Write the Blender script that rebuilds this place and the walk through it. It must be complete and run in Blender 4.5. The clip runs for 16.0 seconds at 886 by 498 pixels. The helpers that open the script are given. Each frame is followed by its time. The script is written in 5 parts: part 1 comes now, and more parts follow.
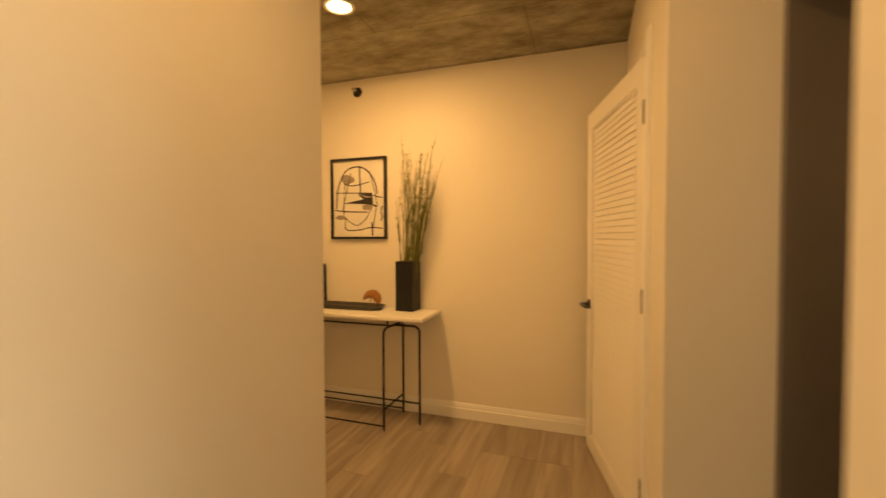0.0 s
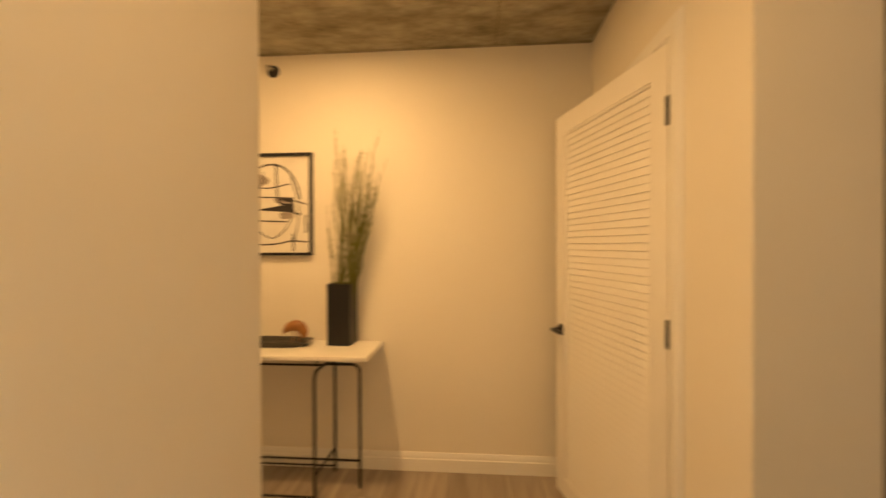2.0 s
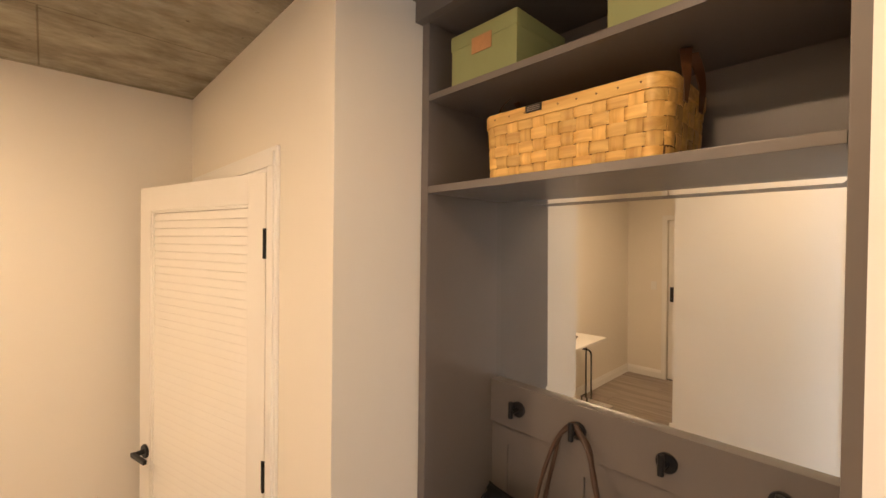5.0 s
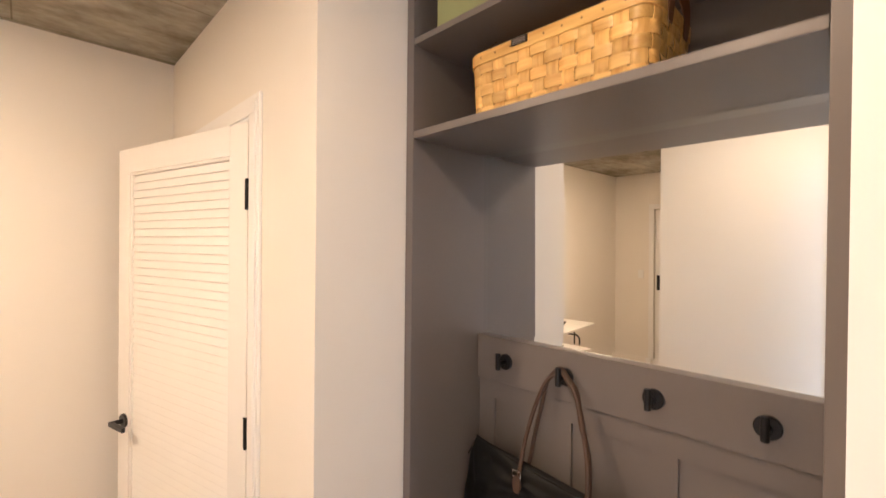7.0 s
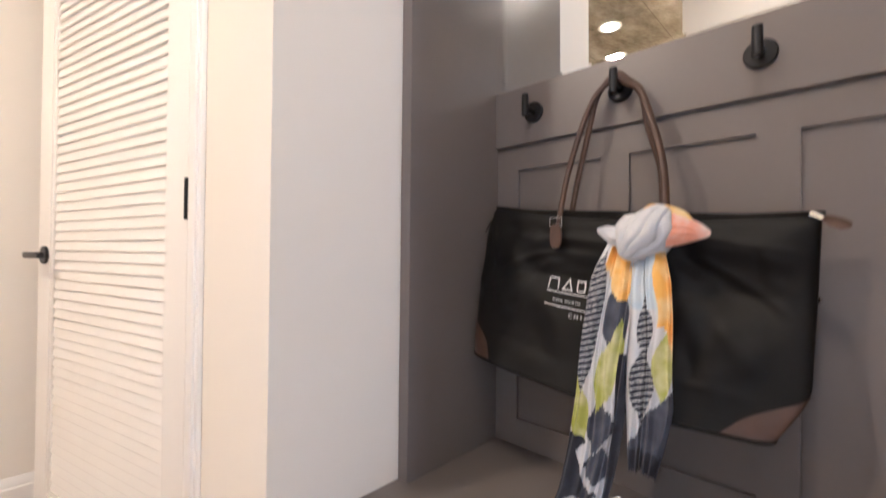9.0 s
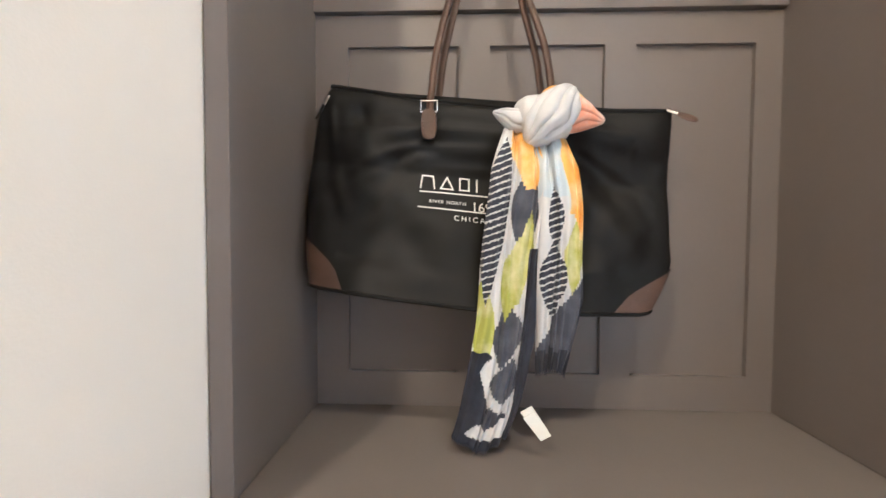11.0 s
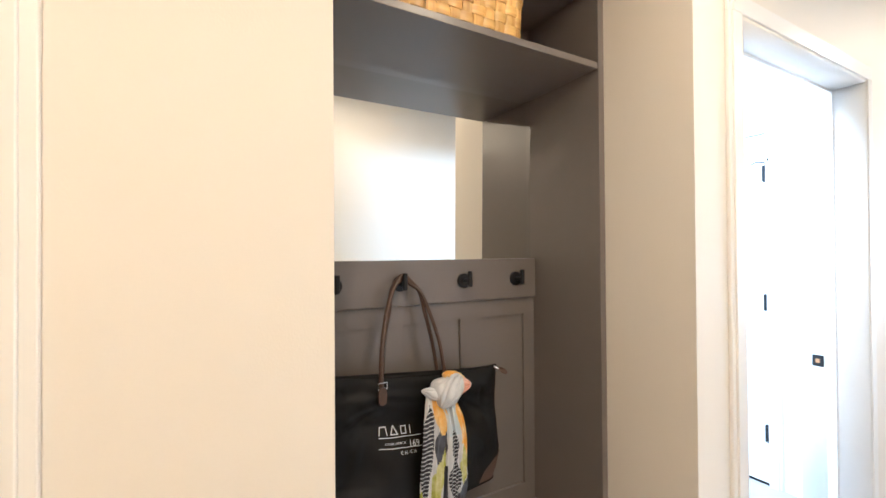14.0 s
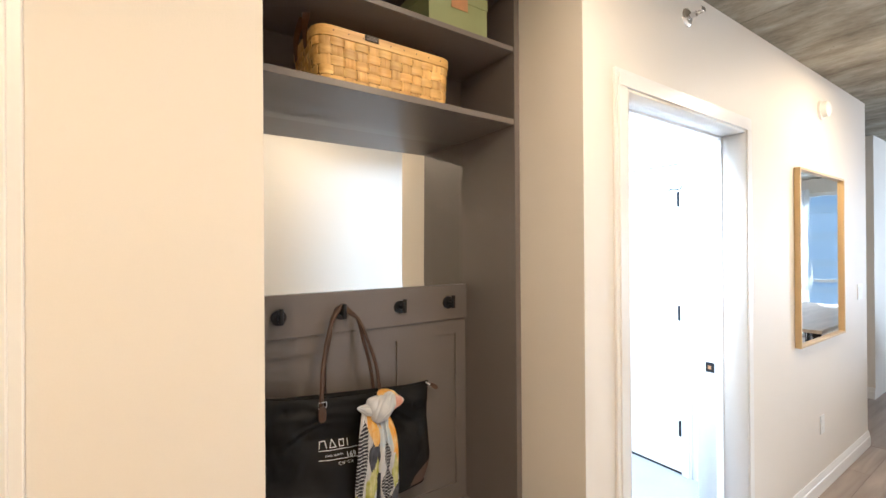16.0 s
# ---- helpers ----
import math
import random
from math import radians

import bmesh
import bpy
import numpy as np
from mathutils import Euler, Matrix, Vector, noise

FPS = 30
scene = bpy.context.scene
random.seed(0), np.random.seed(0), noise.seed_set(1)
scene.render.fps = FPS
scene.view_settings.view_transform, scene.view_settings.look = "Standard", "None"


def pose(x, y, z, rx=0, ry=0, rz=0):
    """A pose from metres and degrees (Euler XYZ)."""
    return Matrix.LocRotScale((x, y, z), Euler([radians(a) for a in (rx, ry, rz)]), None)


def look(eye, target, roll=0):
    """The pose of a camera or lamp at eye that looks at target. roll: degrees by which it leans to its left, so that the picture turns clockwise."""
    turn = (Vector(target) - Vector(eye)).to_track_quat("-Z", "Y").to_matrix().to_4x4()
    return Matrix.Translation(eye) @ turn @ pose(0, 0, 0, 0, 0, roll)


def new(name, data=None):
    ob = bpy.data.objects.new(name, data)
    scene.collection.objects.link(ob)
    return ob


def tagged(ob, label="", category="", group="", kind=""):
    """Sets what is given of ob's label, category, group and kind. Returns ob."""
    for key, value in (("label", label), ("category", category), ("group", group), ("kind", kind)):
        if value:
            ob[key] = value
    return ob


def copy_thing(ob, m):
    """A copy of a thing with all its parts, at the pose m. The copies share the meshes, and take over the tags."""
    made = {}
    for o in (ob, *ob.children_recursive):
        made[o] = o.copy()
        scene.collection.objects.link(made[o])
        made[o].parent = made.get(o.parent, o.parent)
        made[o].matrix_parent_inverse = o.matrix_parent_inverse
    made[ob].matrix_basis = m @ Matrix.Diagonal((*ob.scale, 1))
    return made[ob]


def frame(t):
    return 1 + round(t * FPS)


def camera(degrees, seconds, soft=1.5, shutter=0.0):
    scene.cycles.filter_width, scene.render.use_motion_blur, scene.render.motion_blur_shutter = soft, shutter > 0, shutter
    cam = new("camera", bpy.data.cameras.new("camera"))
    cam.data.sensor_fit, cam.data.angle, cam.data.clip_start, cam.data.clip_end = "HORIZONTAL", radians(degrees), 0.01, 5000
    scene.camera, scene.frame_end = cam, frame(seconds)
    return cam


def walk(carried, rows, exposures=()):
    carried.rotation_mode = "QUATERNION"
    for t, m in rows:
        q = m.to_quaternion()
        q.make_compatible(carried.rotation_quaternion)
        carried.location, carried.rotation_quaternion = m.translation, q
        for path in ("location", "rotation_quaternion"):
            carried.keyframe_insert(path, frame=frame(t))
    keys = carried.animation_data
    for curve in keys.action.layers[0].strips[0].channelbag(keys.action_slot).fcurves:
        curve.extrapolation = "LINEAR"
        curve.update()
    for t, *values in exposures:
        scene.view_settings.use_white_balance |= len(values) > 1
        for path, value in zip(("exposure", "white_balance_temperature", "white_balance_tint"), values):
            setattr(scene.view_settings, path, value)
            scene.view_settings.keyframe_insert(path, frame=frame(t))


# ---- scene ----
cam = camera(93.3, 16.0, shutter=0.5)
PATH = [
    (0, (0.338, -0.525, 1.366), (-0.314, 1.366, 1.307), -0.2),
    (0.5, (0.11, -0.442, 1.383), (-0.657, 1.404, 1.326), -0.4),
    (1, (-0.056, -0.31, 1.407), (-0.807, 1.543, 1.34), -0.6),
    (1.5, (-0.072, -0.14, 1.369), (-0.768, 1.734, 1.33), -0.4),
    (2, (-0.116, -0.129, 1.407), (-0.279, 1.865, 1.392), -0.2),
    (2.5, (-0.115, -0.136, 1.449), (0.331, 1.814, 1.439), 0.1),
    (3, (-0.095, -0.101, 1.563), (0.824, 1.675, 1.554), 0.4),
    (3.5, (-0.106, -0.056, 1.663), (1.056, 1.572, 1.655), 0.4),
    (4, (-0.074, -0.049, 1.789), (1.202, 1.491, 1.769), 0.6),
    (4.2, (-0.044, -0.042, 1.832), (1.265, 1.471, 1.811), 0.6),
    (6.3, (0.037, -0.022, 1.911), (1.449, 1.394, 1.893), 0.6),
    (6.5, (0.033, -0.025, 1.858), (1.45, 1.386, 1.842), 0.5),
    (7, (0.037, -0.025, 1.72), (1.453, 1.387, 1.707), 0.6),
    (7.5, (0.056, 0.004, 1.565), (1.475, 1.413, 1.551), 0.6),
    (8, (0.061, 0.042, 1.354), (1.477, 1.455, 1.337), 0.4),
    (8.5, (0.157, 0.147, 1.143), (1.577, 1.555, 1.157), 0.7),
    (9, (0.248, 0.247, 0.958), (1.699, 1.623, 0.978), 0.6),
    (9.2, (0.258, 0.277, 0.89), (1.746, 1.613, 0.914), 0.6),
    (11.3, (0.347, 0.708, 0.803), (2.341, 0.559, 0.760), 0.0),
    (11.5, (0.309, 0.743, 0.808), (2.289, 0.461, 0.798), -0.3),
    (12, (0.144, 0.845, 0.858), (2.033, 0.188, 0.881), -0.2),
    (12.5, (0.053, 0.92, 0.947), (1.842, 0.027, 0.974), -0.5),
    (13, (-0.006, 0.984, 1.129), (1.759, 0.044, 1.156), -0.6),
    (13.5, (-0.055, 1.072, 1.31), (1.705, 0.122, 1.348), -0.6),
    (14, (-0.094, 1.16, 1.43), (1.652, 0.184, 1.448), -0.4),
    (14.5, (-0.145, 1.179, 1.488), (1.533, 0.091, 1.5), -0.4),
    (15, (-0.218, 1.157, 1.533), (1.45, 0.053, 1.542), -0.5),
    (15.5, (-0.286, 1.167, 1.572), (1.38, 0.061, 1.578), -0.4),
    (16, (-0.33, 1.151, 1.56), (1.337, 0.046, 1.565), -0.4),
]
EXPOSURES = [
    (0.0, -0.15, 14500, 12), (1.0, -0.05, 12000, 11), (2.0, 0.0, 10600, 10), (3.5, 0.2, 8500, 10), (4.2, 0.35, 7000, 10), (6.3, 0.85, 5600, 13), (7.0, 0.95, 5250, 12), (8.0, 1.05, 4900, 11),
    (9.0, 1.2, 4550, 10), (11.5, 1.75, 4550, 2), (12.5, 1.6, 4450, 3), (14.0, 0.97, 4750, 3), (16.0, 0.84, 4950, 4),
]
walk(cam, [(t, look(eye, target, roll)) for t, eye, target, roll in PATH], EXPOSURES)

# ---- light ----
world = bpy.data.worlds.new("sky")
scene.world = world
world.use_nodes = True
wn = world.node_tree
sky = wn.nodes.new("ShaderNodeTexSky")
sky.sky_type, sky.sun_disc = "NISHITA", False
sky.sun_elevation, sky.sun_rotation = radians(40), radians(198)
wn.nodes["Background"].inputs["Strength"].default_value = 0.15
wn.links.new(sky.outputs["Color"], wn.nodes["Background"].inputs["Color"])

WARM = (1.0, 0.66, 0.36)
COOL = (0.84, 0.92, 1.0)
Z_CEIL = 2.75     # tops of the walls, in the slab
# the second, at x = -2.5, is unseen: added to fill the far foyer
DOWNLIGHTS = [(-0.965, 1.51, 23.5), (-2.50, 1.30, 3.0), (0.0, 0.25, 8.6), (-0.10, -2.20, 14.0)]


def ceiling_z(y):
    """The slab falls slightly towards the foyer."""
    return 2.655 - 0.011 * y


def lamp(name, kind, m, power, colour, size, size_y=0.0):
    data = bpy.data.lights.new(name, kind)
    data.energy, data.color = power, colour
    if kind == "AREA":
        data.shape, data.size = ("RECTANGLE" if size_y else "DISK"), size
        if size_y:
            data.size_y = size_y
    else:
        data.shadow_soft_size = size
    ob = new(name, data)
    ob.matrix_world = m
    return ob


for x, y, watts in DOWNLIGHTS:
    lamp("downlight_lamp", "AREA", pose(x, y, ceiling_z(y) - 0.005), watts, WARM, 0.11)
# stands in for the bathroom's unseen cool light; kind and place are assumed
lamp("bath_light_standin", "AREA", pose(1.2, -0.70, 2.55), 26.0, COOL, 0.5, 0.5)
# unseen fill added to whiten the bathroom and its door lining
lamp("bath_side_fill", "AREA", pose(2.55, -0.70, 1.95, 90, 0, 90), 40.0, COOL, 1.1, 0.3)
lamp("window_daylight", "AREA", pose(-2.3, -8.16, 1.4, 90, 0, 0), 90.0, (0.96, 0.97, 1.0), 1.1, 2.1)
sun = lamp("sun", "SUN", look((0, 0, 0), (0.25, 0.75, -0.66)), 3.5, (1.0, 0.95, 0.88), 0.0)
sun.data.angle = radians(0.5)

# ---- materials ----


def material(name, base, rough=0.6, metal=0.0, var=0.06, scale=6.0, fine=120.0, bump=0.05, spec=0.5, bump_dist=0.002):
    """A plain surface with broad blotches, fine grain and a slight relief."""
    m = bpy.data.materials.new(name)
    m.use_nodes = True
    t = m.node_tree
    b = t.nodes["Principled BSDF"]
    co = t.nodes.new("ShaderNodeTexCoord")
    n1 = t.nodes.new("ShaderNodeTexNoise")
    n1.inputs["Scale"].default_value, n1.inputs["Detail"].default_value = scale, 4
    n2 = t.nodes.new("ShaderNodeTexNoise")
    n2.inputs["Scale"].default_value, n2.inputs["Detail"].default_value = fine, 3
    t.links.new(co.outputs["Object"], n1.inputs["Vector"])
    t.links.new(co.outputs["Object"], n2.inputs["Vector"])
    add = t.nodes.new("ShaderNodeMath")
    add.operation = "MULTIPLY_ADD"
    add.inputs[1].default_value = 0.35
    t.links.new(n2.outputs["Fac"], add.inputs[0])
    t.links.new(n1.outputs["Fac"], add.inputs[2])
    ramp = t.nodes.new("ShaderNodeValToRGB")
    ramp.color_ramp.elements[0].position, ramp.color_ramp.elements[1].position = 0.35, 1.0
    ramp.color_ramp.elements[0].color = (*[c * (1 - var) for c in base], 1)
    ramp.color_ramp.elements[1].color = (*[min(1, c * (1 + var)) for c in base], 1)
    t.links.new(add.outputs[0], ramp.inputs["Fac"])
    t.links.new(ramp.outputs["Color"], b.inputs["Base Color"])
    b.inputs["Roughness"].default_value, b.inputs["Metallic"].default_value = rough, metal
    b.inputs["Specular IOR Level"].default_value = spec
    bp = t.nodes.new("ShaderNodeBump")
    bp.inputs["Strength"].default_value, bp.inputs["Distance"].default_value = bump, bump_dist
    t.links.new(n2.outputs["Fac"], bp.inputs["Height"])
    t.links.new(bp.outputs["Normal"], b.inputs["Normal"])
    return m


def principled(m):
    return m.node_tree.nodes["Principled BSDF"]


WALL = material("wall_paint", (0.80, 0.75, 0.672), 0.55, var=0.02, scale=1.5, fine=260, bump=0.12)
TRIM = material("trim_paint", (0.84, 0.82, 0.79), 0.32, var=0.02, scale=3, fine=80, bump=0.03)
DOOR_PAINT = material("door_paint", (0.83, 0.80, 0.76), 0.35, var=0.02, scale=4, fine=90, bump=0.04)
GREY = material("cabinet_paint", (0.172, 0.150, 0.140), 0.36, var=0.05, scale=3, fine=150, bump=0.04)
BLACK = material("black_metal", (0.016, 0.016, 0.018), 0.38, metal=0.3, var=0.1, scale=30, fine=300)
HINGE = material("matt_black_steel", (0.012, 0.012, 0.013), 0.7, spec=0.2, var=0.1, scale=30, fine=300)
IRON = material("bronze_iron", (0.02, 0.018, 0.016), 0.42, metal=0.5, var=0.2, scale=40, fine=200, bump=0.2)
STEEL = material("bright_steel", (0.72, 0.70, 0.68), 0.22, metal=1.0, var=0.05)
STONE = material("table_stone", (0.80, 0.77, 0.72), 0.35, var=0.05, scale=8, fine=70)
TRAY = material("tray_dark", (0.05, 0.042, 0.034), 0.5, var=0.2, scale=20)
BIRD = material("bird_wood", (0.30, 0.13, 0.05), 0.4, var=0.3, scale=25, fine=140)
PAPER = material("art_paper", (0.74, 0.71, 0.66), 0.7, var=0.10, scale=5, fine=60)
INK = material("ink", (0.025, 0.02, 0.02), 0.6, var=0.4, scale=60, fine=200)
WASH = material("ink_wash", (0.30, 0.25, 0.22), 0.7, var=0.3, scale=30)
GREEN_CARD = material("green_card", (0.30, 0.33, 0.15), 0.62, var=0.05, scale=12, fine=300, bump=0.15)
COPPER = material("copper_leather", (0.50, 0.26, 0.11), 0.45, var=0.12, scale=30, fine=220, bump=0.15)
LEATHER = material("brown_leather", (0.075, 0.042, 0.028), 0.42, var=0.22, scale=25, fine=420, bump=0.4)
STRAP = material("strap_leather", (0.125, 0.05, 0.018), 0.42, var=0.2, scale=25, fine=200, bump=0.2)
CANVAS = material("black_canvas", (0.0062, 0.0060, 0.0060), 0.52, spec=0.22, var=0.2, scale=9, fine=700, bump=0.35, bump_dist=0.0008)
PRINT = material("white_print", (0.80, 0.80, 0.78), 0.6, var=0.04)
GOLD = material("gold_frame", (0.62, 0.44, 0.20), 0.4, metal=0.15, var=0.08, scale=8, fine=120)
PLASTIC = material("white_plastic", (0.82, 0.81, 0.78), 0.35, var=0.02)
# dark brown that paints the shade in the gaps of the basket weave
GAP_SHADE = material("weave_gap_shade", (0.13, 0.055, 0.018), 0.7, var=0.2)
TWIG = material("twig", (0.12, 0.125, 0.028), 0.65, var=0.45, scale=14, fine=90)
CURTAIN = material("curtain", (0.78, 0.78, 0.76), 0.8, var=0.04, scale=10, fine=200)
sheer = CURTAIN.node_tree
thin, both = sheer.nodes.new("ShaderNodeBsdfTranslucent"), sheer.nodes.new("ShaderNodeMixShader")
thin.inputs["Color"].default_value, both.inputs["Fac"].default_value = (0.85, 0.85, 0.84, 1), 0.55
sheer.links.new(principled(CURTAIN).outputs["BSDF"], both.inputs[1])
sheer.links.new(thin.outputs["BSDF"], both.inputs[2])
sheer.links.new(both.outputs["Shader"], sheer.nodes["Material Output"].inputs["Surface"])


def mirror_material(name, rough, warp):
    m = bpy.data.materials.new(name)
    m.use_nodes = True
    t = m.node_tree
    b = principled(m)
    b.inputs["Base Color"].default_value = (0.90, 0.91, 0.90, 1)
    b.inputs["Metallic"].default_value, b.inputs["Roughness"].default_value = 1.0, rough
    if warp:
        n = t.nodes.new("ShaderNodeTexNoise")
        n.inputs["Scale"].default_value = 2.2
        co = t.nodes.new("ShaderNodeTexCoord")
        t.links.new(co.outputs["Object"], n.inputs["Vector"])
        bp = t.nodes.new("ShaderNodeBump")
        bp.inputs["Strength"].default_value, bp.inputs["Distance"].default_value = warp, 0.02
        t.links.new(n.outputs["Fac"], bp.inputs["Height"])
        t.links.new(bp.outputs["Normal"], b.inputs["Normal"])
    return m


MIRROR = mirror_material("mirror_silver", 0.005, 0)
MIRROR_WARP = mirror_material("glazed_mirror", 0.02, 0.12)

GLASS = bpy.data.materials.new("window_glass")
GLASS.use_nodes = True
principled(GLASS).inputs["Transmission Weight"].default_value = 1.0
principled(GLASS).inputs["Roughness"].default_value = 0.0
principled(GLASS).inputs["Base Color"].default_value = (0.94, 0.97, 0.98, 1)


def glow_material(name, colour, strength):
    m = bpy.data.materials.new(name)
    m.use_nodes = True
    principled(m).inputs["Emission Color"].default_value = (*colour, 1)
    principled(m).inputs["Emission Strength"].default_value = strength
    return m


LENS = glow_material("lamp_lens", (1.0, 0.78, 0.50), 14.0)


def wood_material(name, dark, light, along, grain, rough, spread=0.25):
    """Wood with grain along one axis; the tone differs from piece to piece."""
    m = bpy.data.materials.new(name)
    m.use_nodes = True
    t = m.node_tree
    b = principled(m)
    co = t.nodes.new("ShaderNodeTexCoord")
    info = t.nodes.new("ShaderNodeObjectInfo")
    shift = t.nodes.new("ShaderNodeVectorMath")
    shift.operation = "MULTIPLY_ADD"
    comb = t.nodes.new("ShaderNodeCombineXYZ")
    for k in ("X", "Y", "Z"):
        t.links.new(info.outputs["Random"], comb.inputs[k])
    shift.inputs[1].default_value = (7.3, 9.1, 5.7)
    t.links.new(comb.outputs["Vector"], shift.inputs[0])
    t.links.new(co.outputs["Object"], shift.inputs[2])
    mp = t.nodes.new("ShaderNodeMapping")
    sc = [grain, grain, grain]
    sc[along] = grain / 14
    mp.inputs["Scale"].default_value = sc
    t.links.new(shift.outputs["Vector"], mp.inputs["Vector"])
    n = t.nodes.new("ShaderNodeTexNoise")
    n.inputs["Scale"].default_value, n.inputs["Detail"].default_value, n.inputs["Distortion"].default_value = 1.0, 7, 0.6
    t.links.new(mp.outputs["Vector"], n.inputs["Vector"])
    ramp = t.nodes.new("ShaderNodeValToRGB")
    ramp.color_ramp.elements[0].position, ramp.color_ramp.elements[1].position = 0.32, 0.68
    ramp.color_ramp.elements[0].color, ramp.color_ramp.elements[1].color = (*dark, 1), (*light, 1)
    t.links.new(n.outputs["Fac"], ramp.inputs["Fac"])
    hsv = t.nodes.new("ShaderNodeHueSaturation")
    mr = t.nodes.new("ShaderNodeMapRange")
    mr.inputs["To Min"].default_value, mr.inputs["To Max"].default_value = 1 - spread, 1 + spread
    t.links.new(info.outputs["Random"], mr.inputs["Value"])
    t.links.new(mr.outputs["Result"], hsv.inputs["Value"])
    t.links.new(ramp.outputs["Color"], hsv.inputs["Color"])
    t.links.new(hsv.outputs["Color"], b.inputs["Base Color"])
    b.inputs["Roughness"].default_value = rough
    bp = t.nodes.new("ShaderNodeBump")
    bp.inputs["Strength"].default_value, bp.inputs["Distance"].default_value = 0.25, 0.001
    t.links.new(n.outputs["Fac"], bp.inputs["Height"])
    t.links.new(bp.outputs["Normal"], b.inputs["Normal"])
    return m


PLANK = wood_material("floor_plank", (0.245, 0.198, 0.165), (0.410, 0.345, 0.298), 1, 16.0, 0.42, spread=0.10)
PALE_WOOD = wood_material("pale_oak", (0.46, 0.35, 0.24), (0.62, 0.50, 0.37), 1, 14.0, 0.4, spread=0.05)
SPLINT_H = wood_material("splint_across", (0.60, 0.33, 0.075), (0.85, 0.56, 0.17), 1, 60.0, 0.40, spread=0.20)
SPLINT_V = wood_material("splint_upright", (0.58, 0.32, 0.075), (0.82, 0.53, 0.16), 2, 60.0, 0.40, spread=0.18)


def concrete_material():
    m = bpy.data.materials.new("board_marked_concrete")
    m.use_nodes = True
    t = m.node_tree
    b = principled(m)
    co = t.nodes.new("ShaderNodeTexCoord")
    big = t.nodes.new("ShaderNodeTexNoise")
    big.inputs["Scale"].default_value, big.inputs["Detail"].default_value, big.inputs["Roughness"].default_value = 2.1, 10, 0.68
    stretch = t.nodes.new("ShaderNodeMapping")
    stretch.inputs["Scale"].default_value = (1.1, 2.1, 1.0)
    t.links.new(co.outputs["Object"], stretch.inputs["Vector"])
    t.links.new(stretch.outputs["Vector"], big.inputs["Vector"])
    ramp = t.nodes.new("ShaderNodeValToRGB")
    ramp.color_ramp.elements[0].position, ramp.color_ramp.elements[0].color = 0.34, (0.15, 0.122, 0.078, 1)
    ramp.color_ramp.elements[1].position, ramp.color_ramp.elements[1].color = 0.66, (0.50, 0.46, 0.37, 1)
    e = ramp.color_ramp.elements.new(0.48)
    e.color = (0.29, 0.26, 0.192, 1)
    t.links.new(big.outputs["Fac"], ramp.inputs["Fac"])
    spots = t.nodes.new("ShaderNodeTexVoronoi")
    spots.inputs["Scale"].default_value = 9.0
    warp = t.nodes.new("ShaderNodeTexNoise")
    warp.inputs["Scale"].default_value, warp.inputs["Detail"].default_value = 14.0, 5
    t.links.new(co.outputs["Object"], warp.inputs["Vector"])
    mixv = t.nodes.new("ShaderNodeVectorMath")
    mixv.operation = "MULTIPLY_ADD"
    mixv.inputs[1].default_value = (0.25, 0.25, 0.25)
    t.links.new(warp.outputs["Color"], mixv.inputs[0])
    t.links.new(co.outputs["Object"], mixv.inputs[2])
    t.links.new(mixv.outputs["Vector"], spots.inputs["Vector"])
    holes = t.nodes.new("ShaderNodeValToRGB")
    holes.color_ramp.elements[0].position, holes.color_ramp.elements[0].color = 0.03, (0.35, 0.33, 0.28, 1)
    holes.color_ramp.elements[1].position, holes.color_ramp.elements[1].color = 0.10, (1, 1, 1, 1)
    t.links.new(spots.outputs["Distance"], holes.inputs["Fac"])
    mul = t.nodes.new("ShaderNodeMix")
    mul.data_type, mul.blend_type = "RGBA", "MULTIPLY"
    mul.inputs["Factor"].default_value = 1.0
    t.links.new(ramp.outputs["Color"], mul.inputs["A"])
    t.links.new(holes.outputs["Color"], mul.inputs["B"])
    seams = t.nodes.new("ShaderNodeTexBrick")
    seams.inputs["Scale"].default_value, seams.inputs["Mortar Size"].default_value, seams.inputs["Mortar Smooth"].default_value = 1.0, 0.004, 0.6
    seams.inputs["Brick Width"].default_value, seams.inputs["Row Height"].default_value = 1.83, 0.61
    seams.inputs["Color1"].default_value, seams.inputs["Color2"].default_value, seams.inputs["Mortar"].default_value = (1, 1, 1, 1), (0.90, 0.90, 0.88, 1), (0.55, 0.52, 0.46, 1)
    t.links.new(co.outputs["Object"], seams.inputs["Vector"])
    mul2 = t.nodes.new("ShaderNodeMix")
    mul2.data_type, mul2.blend_type = "RGBA", "MULTIPLY"
    mul2.inputs["Factor"].default_value = 1.0
    t.links.new(mul.outputs["Result"], mul2.inputs["A"])
    t.links.new(seams.outputs["Color"], mul2.inputs["B"])
    t.links.new(mul2.outputs["Result"], b.inputs["Base Color"])
    b.inputs["Roughness"].default_value = 0.75
    bp = t.nodes.new("ShaderNodeBump")
    bp.inputs["Strength"].default_value, bp.inputs["Distance"].default_value = 0.4, 0.01
    t.links.new(big.outputs["Fac"], bp.inputs["Height"])
    t.links.new(bp.outputs["Normal"], b.inputs["Normal"])
    return m


CONCRETE = concrete_material()
BATH_FLOOR = material("bath_floor", (0.42, 0.43, 0.45), 0.4, var=0.08, scale=3, fine=60)

# ---- mesh helpers ----


